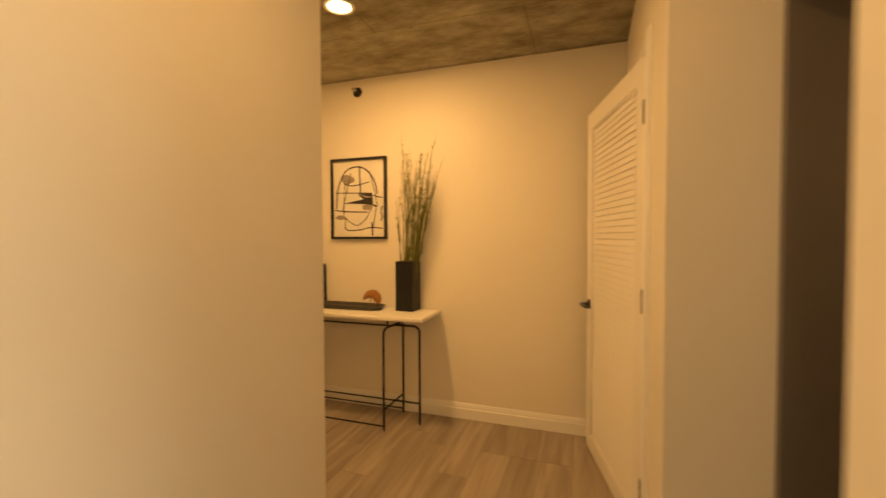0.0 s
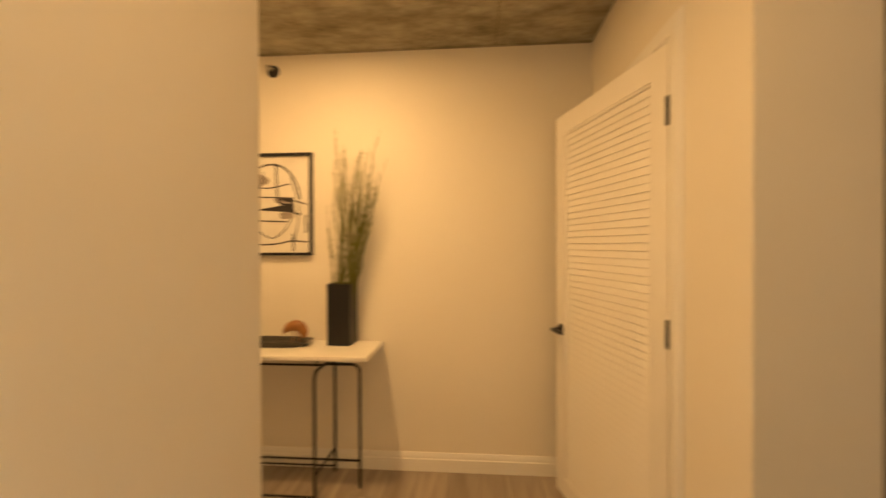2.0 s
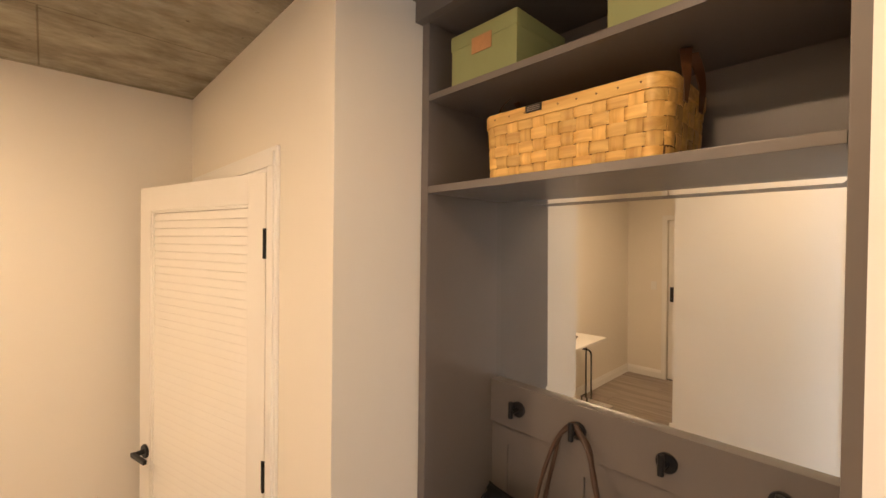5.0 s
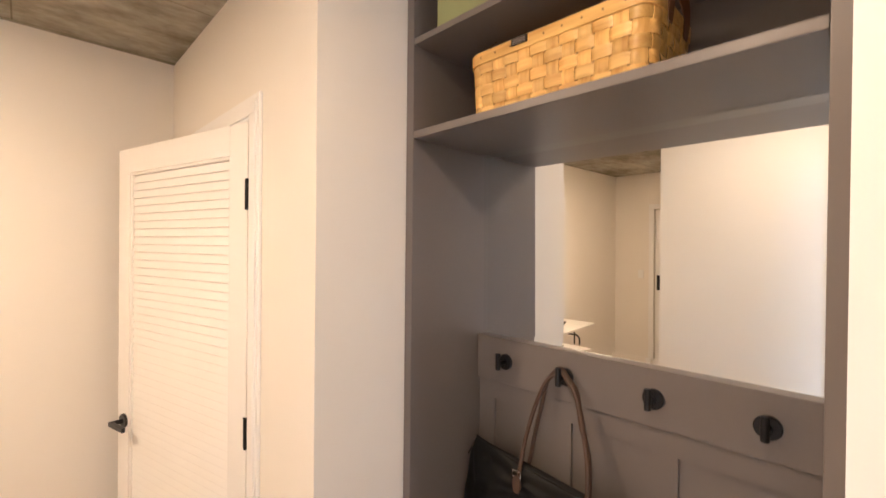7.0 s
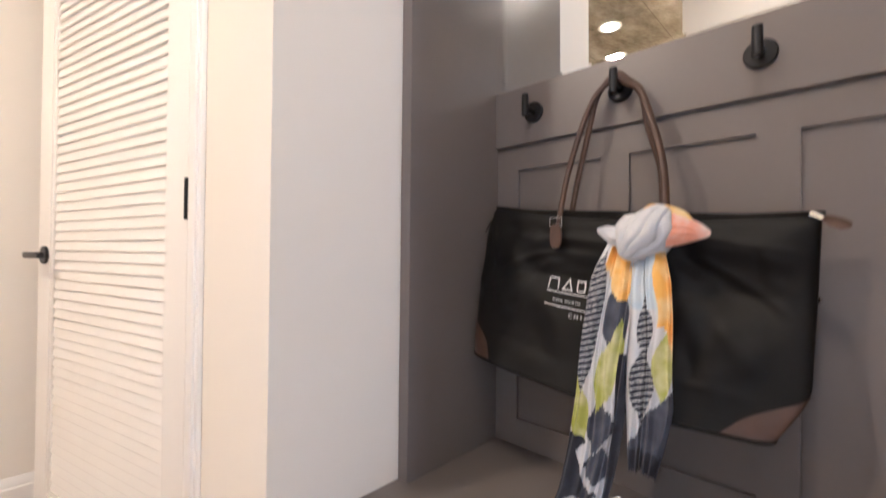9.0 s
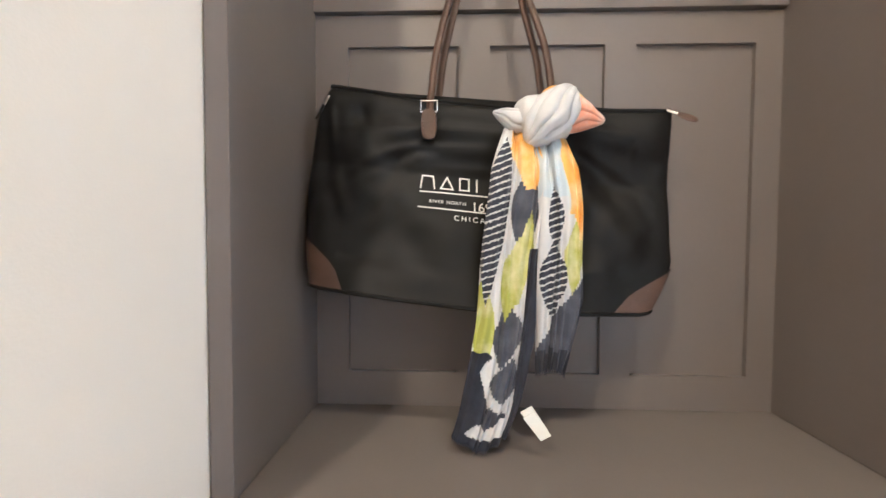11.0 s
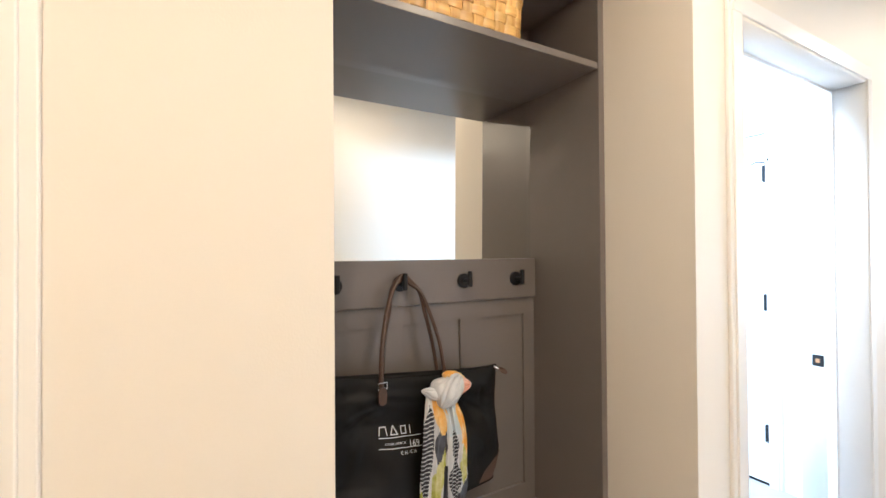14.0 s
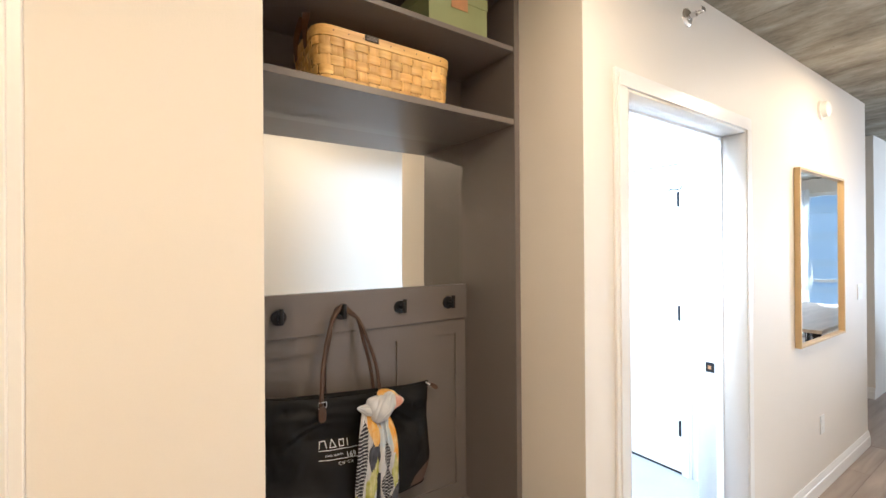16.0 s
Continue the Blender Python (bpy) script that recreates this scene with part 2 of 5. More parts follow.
def box(bm, lo, hi, bevel=0.0, segs=2):
    """Adds a box between two corners, its edges rounded by bevel."""
    lo, hi = [min(a, b) for a, b in zip(lo, hi)], [max(a, b) for a, b in zip(lo, hi)]
    flat = bm.faces.layers.int.get("flat") or bm.faces.layers.int.new("flat")
    old = set(bm.faces) if bevel else ()
    vs = [bm.verts.new((x, y, z)) for x in (lo[0], hi[0]) for y in (lo[1], hi[1]) for z in (lo[2], hi[2])]
    fs = [bm.faces.new([vs[i] for i in q]) for q in ((0, 1, 3, 2), (4, 6, 7, 5), (0, 4, 5, 1), (2, 3, 7, 6), (0, 2, 6, 4), (1, 5, 7, 3))]
    if bevel:
        edges = list({e for f in fs for e in f.edges})
        bmesh.ops.bevel(bm, geom=edges, offset=bevel, segments=segs, affect="EDGES", profile=0.6)
        for f in bm.faces:
            if f not in old:
                f.normal_update()
                f[flat] = 1 if max(abs(c) for c in f.normal) > 0.9999 else 0
    return bm


def boxes(*specs, bevel=0.0):
    bm = bmesh.new()
    for lo, hi in specs:
        box(bm, lo, hi, bevel)
    return bm


def tube(bm, pts, radius, segs=10, closed_ends=True, flat=1.0):
    """Sweeps a circle (flattened by flat) along points; radius may be one number or one per point."""
    pts = [Vector(p) for p in pts]
    rad = radius if isinstance(radius, (list, tuple)) else [radius] * len(pts)
    rings, side = [], None
    for i, p in enumerate(pts):
        d = (pts[min(i + 1, len(pts) - 1)] - pts[max(i - 1, 0)]).normalized()
        if side is None:
            side = d.orthogonal().normalized()
        side = (side - d * side.dot(d)).normalized()
        up = d.cross(side)
        rings.append([bm.verts.new(p + rad[i] * (math.cos(a) * side + flat * math.sin(a) * up)) for a in (2 * math.pi * k / segs for k in range(segs))])
    for a, b in zip(rings, rings[1:]):
        for k in range(segs):
            bm.faces.new((a[k], a[(k + 1) % segs], b[(k + 1) % segs], b[k]))
    if closed_ends:
        bm.faces.new(rings[0][::-1])
        bm.faces.new(rings[-1])
    return bm


def smooth_path(pts, steps=8):
    """A Catmull-Rom line through points."""
    p = [Vector(q) for q in pts]
    p = [2 * p[0] - p[1], *p, 2 * p[-1] - p[-2]]
    out = []
    for i in range(1, len(p) - 2):
        for k in range(steps):
            t = k / steps
            out.append(0.5 * (2 * p[i] + (p[i + 1] - p[i - 1]) * t + (2 * p[i - 1] - 5 * p[i] + 4 * p[i + 1] - p[i + 2]) * t * t
                              + (3 * p[i] - p[i - 1] - 3 * p[i + 1] + p[i + 2]) * t ** 3))
    return out + [p[-2]]


def disc(bm, centre, axis, radius, depth, segs=28, bevel=0.0):
    """A short cylinder from centre along axis."""
    c, a = Vector(centre), Vector(axis).normalized()
    if bevel:
        return tube(bm, [c, c + a * (depth - bevel), c + a * depth], [radius, radius, radius - bevel], segs)
    return tube(bm, [c, c + a * depth], radius, segs)


def finish(bm, name, mat, smooth=None):
    bmesh.ops.recalc_face_normals(bm, faces=bm.faces)
    me = bpy.data.meshes.new(name)
    if smooth is not None:
        flat = bm.faces.layers.int.get("flat")
        for f in bm.faces:
            f.smooth = not (flat and f[flat])
        for e in bm.edges:
            if len(e.link_faces) == 2 and e.calc_face_angle(0) > radians(smooth):
                e.smooth = False
    bm.to_mesh(me)
    bm.free()
    me.materials.append(mat)
    return me


def thing(name, label, category, m=None, group="", kind=""):
    """An empty base for a thing made of parts."""
    ob = new(name)
    ob.empty_display_size = 0.05
    if m is not None:
        ob.matrix_world = m
    return tagged(ob, label, category, group, kind)


def part(name, bm, mat, parent, label="", smooth=40):
    ob = new(name, finish(bm, name, mat, smooth))
    ob.parent = parent
    return tagged(ob, label) if label else ob


def solid(name, bm, mat, label, category, group="", kind="", smooth=40):
    """A thing that is one mesh."""
    return tagged(new(name, finish(bm, name, mat, smooth)), label, category, group, kind)


def setting(name, bm, mat, label, category):
    return solid(name, bm, mat, label, category, kind="structure", smooth=30)


# ---- the setting ----
XW = 0.577      # face of the hall wall
XO = -0.70      # face of the wall across the hall
YC = 2.466      # face of the foyer wall
XL = -3.60      # far end of the foyer
YE = -3.46      # end of the hall wall
T = 0.12
OPEN_L = (1.40, 2.335, 2.145)      # louvred door's opening: y, y, height
OPEN_B = (-1.25, -0.245, 2.145)    # bathroom's opening

setting("wall_hall_east", boxes(
    ((XW, 0.985, 0), (XW + T, OPEN_L[0], Z_CEIL)), ((XW, OPEN_L[0], OPEN_L[2]), (XW + T, OPEN_L[1], Z_CEIL)), ((XW, OPEN_L[1], 0), (XW + T, YC, Z_CEIL)),
), WALL, "warm white painted hall wall beside the niche", "wall")
setting("wall_niche_north", boxes(((XW + T, 0.985, 0), (1.63, 0.985 + T, Z_CEIL))), WALL, "warm white painted return wall of the niche", "wall")
setting("wall_niche_back", boxes(((1.245, -0.0175, 0), (1.359, 0.9845, Z_CEIL))), WALL, "painted wall behind the built-in locker", "wall")
setting("wall_hall_bath", boxes(
    ((XW, OPEN_B[1], 0), (XW + T, -0.018, Z_CEIL)), ((XW, OPEN_B[0], OPEN_B[2]), (XW + T, OPEN_B[1], Z_CEIL)), ((XW, YE, 0), (XW + T, OPEN_B[0], Z_CEIL)),
), WALL, "warm white painted hall wall with a bathroom doorway", "wall")
setting("wall_niche_south", boxes(((XW + T, -0.124, 0), (1.36, -0.018, Z_CEIL))), WALL, "warm white painted return wall of the niche", "wall")
setting("wall_hall_west", boxes(((XO - T, -3.46, 0), (XO, 0.955, Z_CEIL)),
                                ((XL, 0.83, 0), (XO - T, 0.955, Z_CEIL))), WALL, "plain white painted wall across the hall", "wall")
setting("wall_foyer_north", boxes(((XL - T, YC, 0), (2.6, YC + T, Z_CEIL))), WALL, "warm white painted foyer wall behind the console", "wall")
DOOR_E = (1.03, 1.945, 2.145)
setting("wall_foyer_west", boxes(((XL - T, 0.83, 0), (XL, DOOR_E[0], Z_CEIL)), ((XL - T, DOOR_E[0], DOOR_E[2]), (XL, DOOR_E[1], Z_CEIL)),
                                 ((XL - T, DOOR_E[1], 0), (XL, YC, Z_CEIL)), ((XL - T - 0.03, DOOR_E[0] - 0.1, 0), (XL - T, DOOR_E[1] + 0.1, 2.3))), WALL,
        "warm white painted foyer end wall", "wall")
setting("wall_closet", boxes(((1.55, 1.105, 0), (1.63, YC, Z_CEIL))), WALL, "painted closet wall behind the louvred door", "wall")
# bathroom shell
DOOR_I = (1.16, 1.97, 2.145)
YB = -1.80
setting("wall_bath_south", boxes(((XW + T, YB - T, 0), (DOOR_I[0], YB, Z_CEIL)), ((DOOR_I[0], YB - T, DOOR_I[2]), (DOOR_I[1], YB, Z_CEIL)),
                                 ((DOOR_I[1], YB - T, 0), (2.6, YB, Z_CEIL)), ((DOOR_I[0] - 0.1, YB - T - 0.03, 0), (DOOR_I[1] + 0.1, YB - T, 2.3))), TRIM,
        "bright white bathroom wall", "wall")
setting("wall_bath_north", boxes(((1.36, -0.124, 0), (2.6, -0.004, Z_CEIL)), ((2.6, YB - T, 0), (2.72, -0.004, Z_CEIL))), TRIM, "bright white bathroom wall", "wall")
# living room beyond the hall
setting("wall_living_north", boxes(((XO - T - 3.2, -3.46, 0), (XO - T, -3.34, Z_CEIL)), ((XW + T, -3.46, 0), (0.80, -3.34, Z_CEIL))), WALL, "white painted living room wall", "wall")
setting("wall_living_east", boxes(((0.80, -5.02, 0), (3.4, -4.90, Z_CEIL)), ((0.80, -8.2, 0), (0.92, -5.02, Z_CEIL)), ((3.28, -4.9, 0), (3.4, -3.34, Z_CEIL)),
                                  ((0.80, -3.46, 0), (3.28, -3.34, Z_CEIL))), WALL, "white painted living room wall", "wall")
setting("wall_living_west", boxes(((-4.14, -8.2, 0), (-4.02, -3.34, Z_CEIL))), WALL, "white painted living room wall", "wall")
setting("wall_living_south", boxes(((-4.14, -8.32, 0), (-2.9, -8.2, Z_CEIL)), ((0.6, -8.32, 0), (0.92, -8.2, Z_CEIL)), ((-2.9, -8.32, 0), (0.6, -8.2, 0.25)),
                                   ((-2.9, -8.32, 2.5), (0.6, -8.2, Z_CEIL))), WALL, "white painted window wall", "wall")

bm = box(bmesh.new(), (-4.3, -8.32, 0), (3.4, YC + T, 0.3))
for v in bm.verts:
    v.co.z = ceiling_z(v.co.y) if v.co.z < 0.1 else 3.0
ceiling = setting("ceiling", bm, CONCRETE, "bare board-marked concrete ceiling slab", "ceiling")
cutter_bm = bmesh.new()
for x, y, watts in DOWNLIGHTS:
    bmesh.ops.create_cone(cutter_bm, cap_ends=True, segments=40, radius1=0.068, radius2=0.068, depth=0.2, matrix=Matrix.Translation((x, y, ceiling_z(y) + 0.02)))
cutter = new("cutter", finish(cutter_bm, "cutter", CONCRETE))
cut = ceiling.modifiers.new("lamp_recesses", "BOOLEAN")
cut.operation, cut.object, cut.solver = "DIFFERENCE", cutter, "EXACT"
carved = bpy.data.meshes.new_from_object(ceiling.evaluated_get(bpy.context.evaluated_depsgraph_get()))
ceiling.modifiers.clear()
ceiling.data = carved
bpy.data.objects.remove(cutter)
floor = setting("floor", boxes(((-4.3, -8.32, -0.1), (3.4, YC + T, -0.004))), BLACK, "brown wood-look plank floor", "floor")
setting("floor_bath", boxes(((XW + 0.02, YB, -0.0038), (2.6, -0.124, 0.004))), BATH_FLOOR, "pale grey bathroom floor", "floor")


def moulding(bm, a, b, n, height=0.115, depth=0.016):
    """A baseboard from a to b on the floor, standing out along n."""
    a, b, n = Vector((*a, 0)), Vector((*b, 0)), Vector((*n, 0))
    prof = [(0, 0), (depth, 0), (depth, height * 0.66), (depth * 0.72, height * 0.70), (depth * 0.72, height * 0.80), (depth * 0.40, height * 0.93), (depth * 0.25, height), (0, height)]
    ra, rb = [[bm.verts.new(p + n * u + Vector((0, 0, z))) for u, z in prof] for p in (a, b)]
    for i in range(len(prof)):
        j = (i + 1) % len(prof)
        bm.faces.new((ra[i], ra[j], rb[j], rb[i]))
    bm.faces.new(ra), bm.faces.new(rb)
    return bm


def casing(name, y0, y1, top, x, n, width=0.065, across=True, label="white painted door casing"):
    """Trim round an opening in a wall; n is the way it stands out along the wall's normal."""
    bm = bmesh.new()
    for d, inset in ((0.012, 0.0), (0.019, 0.017)):
        for lo, hi in (((y0 - width + inset, 0), (y0, top)), ((y1, 0), (y1 + width - inset, top)), ((y0 - width + inset, top), (y1 + width - inset, top + width - inset))):
            if across:
                box(bm, (x, lo[0], lo[1]), (x + n * d, hi[0], hi[1]), 0.002, 1)
            else:
                box(bm, (lo[0], x, lo[1]), (hi[0], x + n * d, hi[1]), 0.002, 1)
    return setting(name, bm, TRIM, label, "door casing")


casing("door_casing_closet", OPEN_L[0], OPEN_L[1], OPEN_L[2], XW, -1)
casing("door_casing_bath", OPEN_B[0], OPEN_B[1], OPEN_B[2], XW, -1)
casing("door_casing_entry", DOOR_E[0], DOOR_E[1], DOOR_E[2], XL, 1)
casing("door_casing_linen", DOOR_I[0], DOOR_I[1], DOOR_I[2], YB, 1, across=False)


def jamb(name, y0, y1, top, x0, x1, stop):
    """Lining of an opening, with its door stop."""
    bm = boxes(((x0, y0 - 0.0, 0), (x1, y0 + 0.014, top)), ((x0, y1 - 0.014, 0), (x1, y1, top)), ((x0, y0 + 0.014, top - 0.014), (x1, y1 - 0.014, top)))
    box(bm, (stop, y0 + 0.014, 0), (stop + 0.035, y0 + 0.023, top - 0.014), 0.002, 1)
    box(bm, (stop, y1 - 0.026, 0), (stop + 0.035, y1 - 0.014, top - 0.014), 0.002, 1)
    box(bm, (stop, y0 + 0.026, top - 0.026), (stop + 0.035, y1 - 0.026, top - 0.014), 0.002, 1)
    return setting(name, bm, TRIM, "white painted door lining", "door frame")


jamb("door_jamb_closet", OPEN_L[0], OPEN_L[1], OPEN_L[2], XW - 0.0135, XW + T + 0.004, XW + 0.05)
jamb("door_jamb_bath", OPEN_B[0], OPEN_B[1], OPEN_B[2], XW - 0.0135, XW + T + 0.10, XW + 0.09)

bm = bmesh.new()
moulding(bm, (XL, YC), (XW, YC), (0, -1))
moulding(bm, (XL, DOOR_E[1] + 0.065), (XL, YC - 0.016), (1, 0))
moulding(bm, (XW, OPEN_L[0] - 0.065), (XW, 0.985), (-1, 0))
moulding(bm, (XW, -0.018), (XW, OPEN_B[1] + 0.065), (-1, 0))
moulding(bm, (XW, OPEN_B[0] - 0.065), (XW, YE), (-1, 0))
moulding(bm, (XO, -3.46), (XO, 0.955), (1, 0))
moulding(bm, (XO, 0.955), (XL, 0.955), (0, 1))
moulding(bm, (0.80, -4.90), (3.28, -4.90), (0, 1))
setting("baseboard", bm, TRIM, "white moulded baseboard", "baseboard")

# ---- lights in the ceiling ----


def downlight(x, y):
    ob = thing("downlight", "round white recessed ceiling downlight, switched on", "ceiling light", pose(x, y, ceiling_z(y)), "ceiling downlights")
    bm = bmesh.new()
    prof = [(0.067, 0.022), (0.0678, 0.022), (0.0678, -0.001), (0.085, -0.001), (0.085, -0.004), (0.078, -0.007), (0.066, -0.004)]
    rings = [[bm.verts.new((r * math.cos(a), r * math.sin(a), z)) for r, z in prof] for a in (2 * math.pi * k / 40 for k in range(40))]
    for i in range(40):
        a, b = rings[i], rings[(i + 1) % 40]
        for k in range(len(prof)):
            bm.faces.new((a[k], b[k], b[(k + 1) % len(prof)], a[(k + 1) % len(prof)]))
    part("trim_ring", bm, PLASTIC, ob)
    part("lens", disc(bmesh.new(), (0, 0, 0.022), (0, 0, -1), 0.0665, 0.003, 36), LENS, ob, "glowing round lens")
    return ob


# the added far foyer light gets the same fitting
for x, y, watts in DOWNLIGHTS:
    downlight(x, y)

# ---- foyer: louvred door ----
LEAF_W, LEAF_H, LEAF_T = 0.925, 2.118, 0.036
leaf = thing("louvred_door", "white louvred closet door standing slightly open", "door", pose(XW + 0.023, 1.437, 0.012, 0, 0, 14.2))
# local: y along the leaf from the hinge, x towards the hall is negative
STILE, TOP_RAIL, BOT_RAIL = 0.098, 0.105, 0.10
part("stile", boxes(((-LEAF_T, 0, 0), (0, STILE, LEAF_H)), bevel=0.0025), DOOR_PAINT, leaf)
part("stile", boxes(((-LEAF_T, LEAF_W - STILE, 0), (0, LEAF_W, LEAF_H)), bevel=0.0025), DOOR_PAINT, leaf)
part("top_rail", boxes(((-LEAF_T, STILE, LEAF_H - TOP_RAIL), (0, LEAF_W - STILE, LEAF_H)), bevel=0.0015), DOOR_PAINT, leaf)
part("bottom_rail", boxes(((-LEAF_T, STILE, 0), (0, LEAF_W - STILE, BOT_RAIL)), bevel=0.0015), DOOR_PAINT, leaf)
bm = bmesh.new()
for lo, hi in (((STILE, BOT_RAIL), (STILE + 0.012, LEAF_H - TOP_RAIL)), ((LEAF_W - STILE - 0.012, BOT_RAIL), (LEAF_W - STILE, LEAF_H - TOP_RAIL)),
               ((STILE + 0.012, LEAF_H - TOP_RAIL - 0.012), (LEAF_W - STILE - 0.012, LEAF_H - TOP_RAIL)), ((STILE + 0.012, BOT_RAIL), (LEAF_W - STILE - 0.012, BOT_RAIL + 0.012))):
    box(bm, (-LEAF_T + 0.004, lo[0], lo[1]), (-0.004, hi[0], hi[1]), 0.002, 1)
part("panel_bead", bm, DOOR_PAINT, leaf)
part("panel_back", boxes(((-0.018, STILE + 0.012, BOT_RAIL + 0.012), (-0.014, LEAF_W - STILE - 0.012, LEAF_H - TOP_RAIL - 0.012))), DOOR_PAINT, leaf)
n_slats = 57
z0, z1 = BOT_RAIL + 0.014, LEAF_H - TOP_RAIL - 0.014
pitch = (z1 - z0) / n_slats
bm = bmesh.new()
w0, w1 = STILE + 0.0125, LEAF_W - STILE - 0.0125
prof = [(-0.0262, 0.0), (-0.0284, 0.0012), (-0.0281, 0.004), (-0.0222, pitch + 0.001), (-0.0185, pitch + 0.001)]
ra, rb = [[bm.verts.new((x, y, z)) for x, z in prof] for y in (w0, w1)]
for i in range(len(prof)):
    j = (i + 1) % len(prof)
    bm.faces.new((ra[i], ra[j], rb[j], rb[i]))
bm.faces.new(ra), bm.faces.new(rb)
slat_mesh = finish(bm, "slat", DOOR_PAINT)
for i in range(n_slats):
    ob = new("slat", slat_mesh)
    ob.parent, ob.location = leaf, (0, 0, z0 + i * pitch)
for z in (0.255, 1.075, 1.875):
    bm = bmesh.new()
    disc(bm, (-LEAF_T - 0.004, -0.006, z - 0.052), (0, 0, 1), 0.0075, 0.104, 14, 0.002)
    box(bm, (-LEAF_T - 0.002, -0.004, z - 0.050), (-LEAF_T + 0.001, 0.012, z + 0.050))
    part("hinge", bm, HINGE, leaf, "black steel hinge")


def lever_handle(parent, y, z, out, reach):
    """A round rose with a flat lever; out: the way from the leaf along x, reach: along y."""
    bm = bmesh.new()
    face = -LEAF_T if out < 0 else 0
    disc(bm, (face + out * 0.009, y, z), (out, 0, 0), 0.011, 0.042, 20)
    box(bm, (face + out * 0.043, y - 0.011 * reach, z - 0.010), (face + out * 0.057, y + reach * 0.115, z + 0.010), 0.003)
    grip = part("lever", bm, BLACK, parent, "black lever handle on a round rose")
    part("rose", disc(bmesh.new(), (face, y, z), (out, 0, 0), 0.031, 0.009, 32, 0.002), BLACK, grip)
    return grip


lever_handle(leaf, LEAF_W - 0.062, 0.925, -1, -1)

# ---- foyer: entry door seen in the mirror ----
entry = thing("entry_door", "white flush entry door with a black lock plate", "door", pose(XL - 0.03, DOOR_E[0], 0.008))
part("leaf", boxes(((-0.044, 0.006, 0), (0, DOOR_E[1] - DOOR_E[0] - 0.006, 2.125)), bevel=0.002), DOOR_PAINT, entry)
bm = boxes(((0, 0.824, 1.045), (0.014, 0.886, 1.245)), bevel=0.004)
disc(bm, (0.014, 0.855, 1.085), (1, 0, 0), 0.012, 0.04, 16)
box(bm, (0.046, 0.739, 1.075), (0.06, 0.866, 1.095), 0.003)
disc(bm, (0.014, 0.855, 1.185), (1, 0, 0), 0.02, 0.012, 20)
part("lock_plate", bm, BLACK, entry, "black lock plate with a lever")


def wall_plate(x, y, z, n, toggles=1, name="light_switch", label="white rocker light switch on the wall", category="switch", w=0.072, h=0.116):
    ob = thing(name, label, category, pose(x, y, z, 0, 0, 0 if n > 0 else 180), kind="")
    part("plate", boxes(((0, -w / 2, -h / 2), (0.006, w / 2, h / 2)), bevel=0.002), PLASTIC, ob)
    for k in range(toggles):
        c = (k - (toggles - 1) / 2) * 0.046
        part("rocker", boxes(((0.006, c - 0.016, -0.033), (0.0085, c + 0.016, 0.033)), bevel=0.001), PLASTIC, ob)
    return ob


wall_plate(XL, 2.114, 1.26, 1)
wall_plate(XW, -3.26, 1.22, -1, 2, w=0.116)
outlet = thing("power_outlet", "white double power outlet low on the wall", "outlet", pose(XW, -2.375, 0.42, 0, 0, 180))
part("plate", boxes(((0, -0.036, -0.058), (0.006, 0.036, 0.058)), bevel=0.002), PLASTIC, outlet)
for dz in (-0.02, 0.02):
    part("socket", boxes(((0.006, -0.017, dz - 0.014), (0.008, 0.017, dz + 0.014)), bevel=0.001), PLASTIC, outlet)

# ---- foyer: sprinkler on the far wall, sprinkler and alarm in the hall ----


def sprinkler(m, dark):
    ob = thing("wall_sprinkler", "small sidewall sprinkler head with a round flange", "sprinkler", m)
    bm = bmesh.new()
    tube(bm, [(0, 0, 0), (0.004, 0, 0), (0.010, 0, 0)], [0.040, 0.038, 0.026], 32)
    part("flange", bm, IRON if dark else STEEL, ob)
    bm = bmesh.new()
    disc(bm, (0.010, 0, 0), (1, 0, 0), 0.011, 0.028, 16)
    tube(bm, [(0.036, 0.012, 0), (0.052, 0.012, 0), (0.064, 0.0, 0)], 0.0028, 8)
    tube(bm, [(0.036, -0.012, 0), (0.052, -0.012, 0), (0.064, 0.0, 0)], 0.0028, 8)
    box(bm, (0.064, -0.016, -0.002), (0.067, 0.016, 0.016), 0.001, 1)
    part("nozzle", bm, STEEL, ob, "steel nozzle with a deflector")
    return ob


sprinkler(pose(-1.415, YC, 2.528, 0, 0, -90), True)
sprinkler(pose(XW, -0.71, 2.545, 0, 0, 180), False)
alarm = thing("fire_alarm", "white round fire alarm sounder on the wall", "alarm", pose(XW, -2.405, 2.453, 0, 0, 180))
bm = bmesh.new()
tube(bm, [(0, 0, 0), (0.012, 0, 0), (0.014, 0, 0)], [0.062, 0.062, 0.058], 36)
part("base", bm, PLASTIC, alarm)
bm = bmesh.new()
tube(bm, [(0.014, 0, 0), (0.040, 0, 0), (0.050, 0, 0)], [0.052, 0.048, 0.030], 36)
part("dome", bm, PLASTIC, alarm)

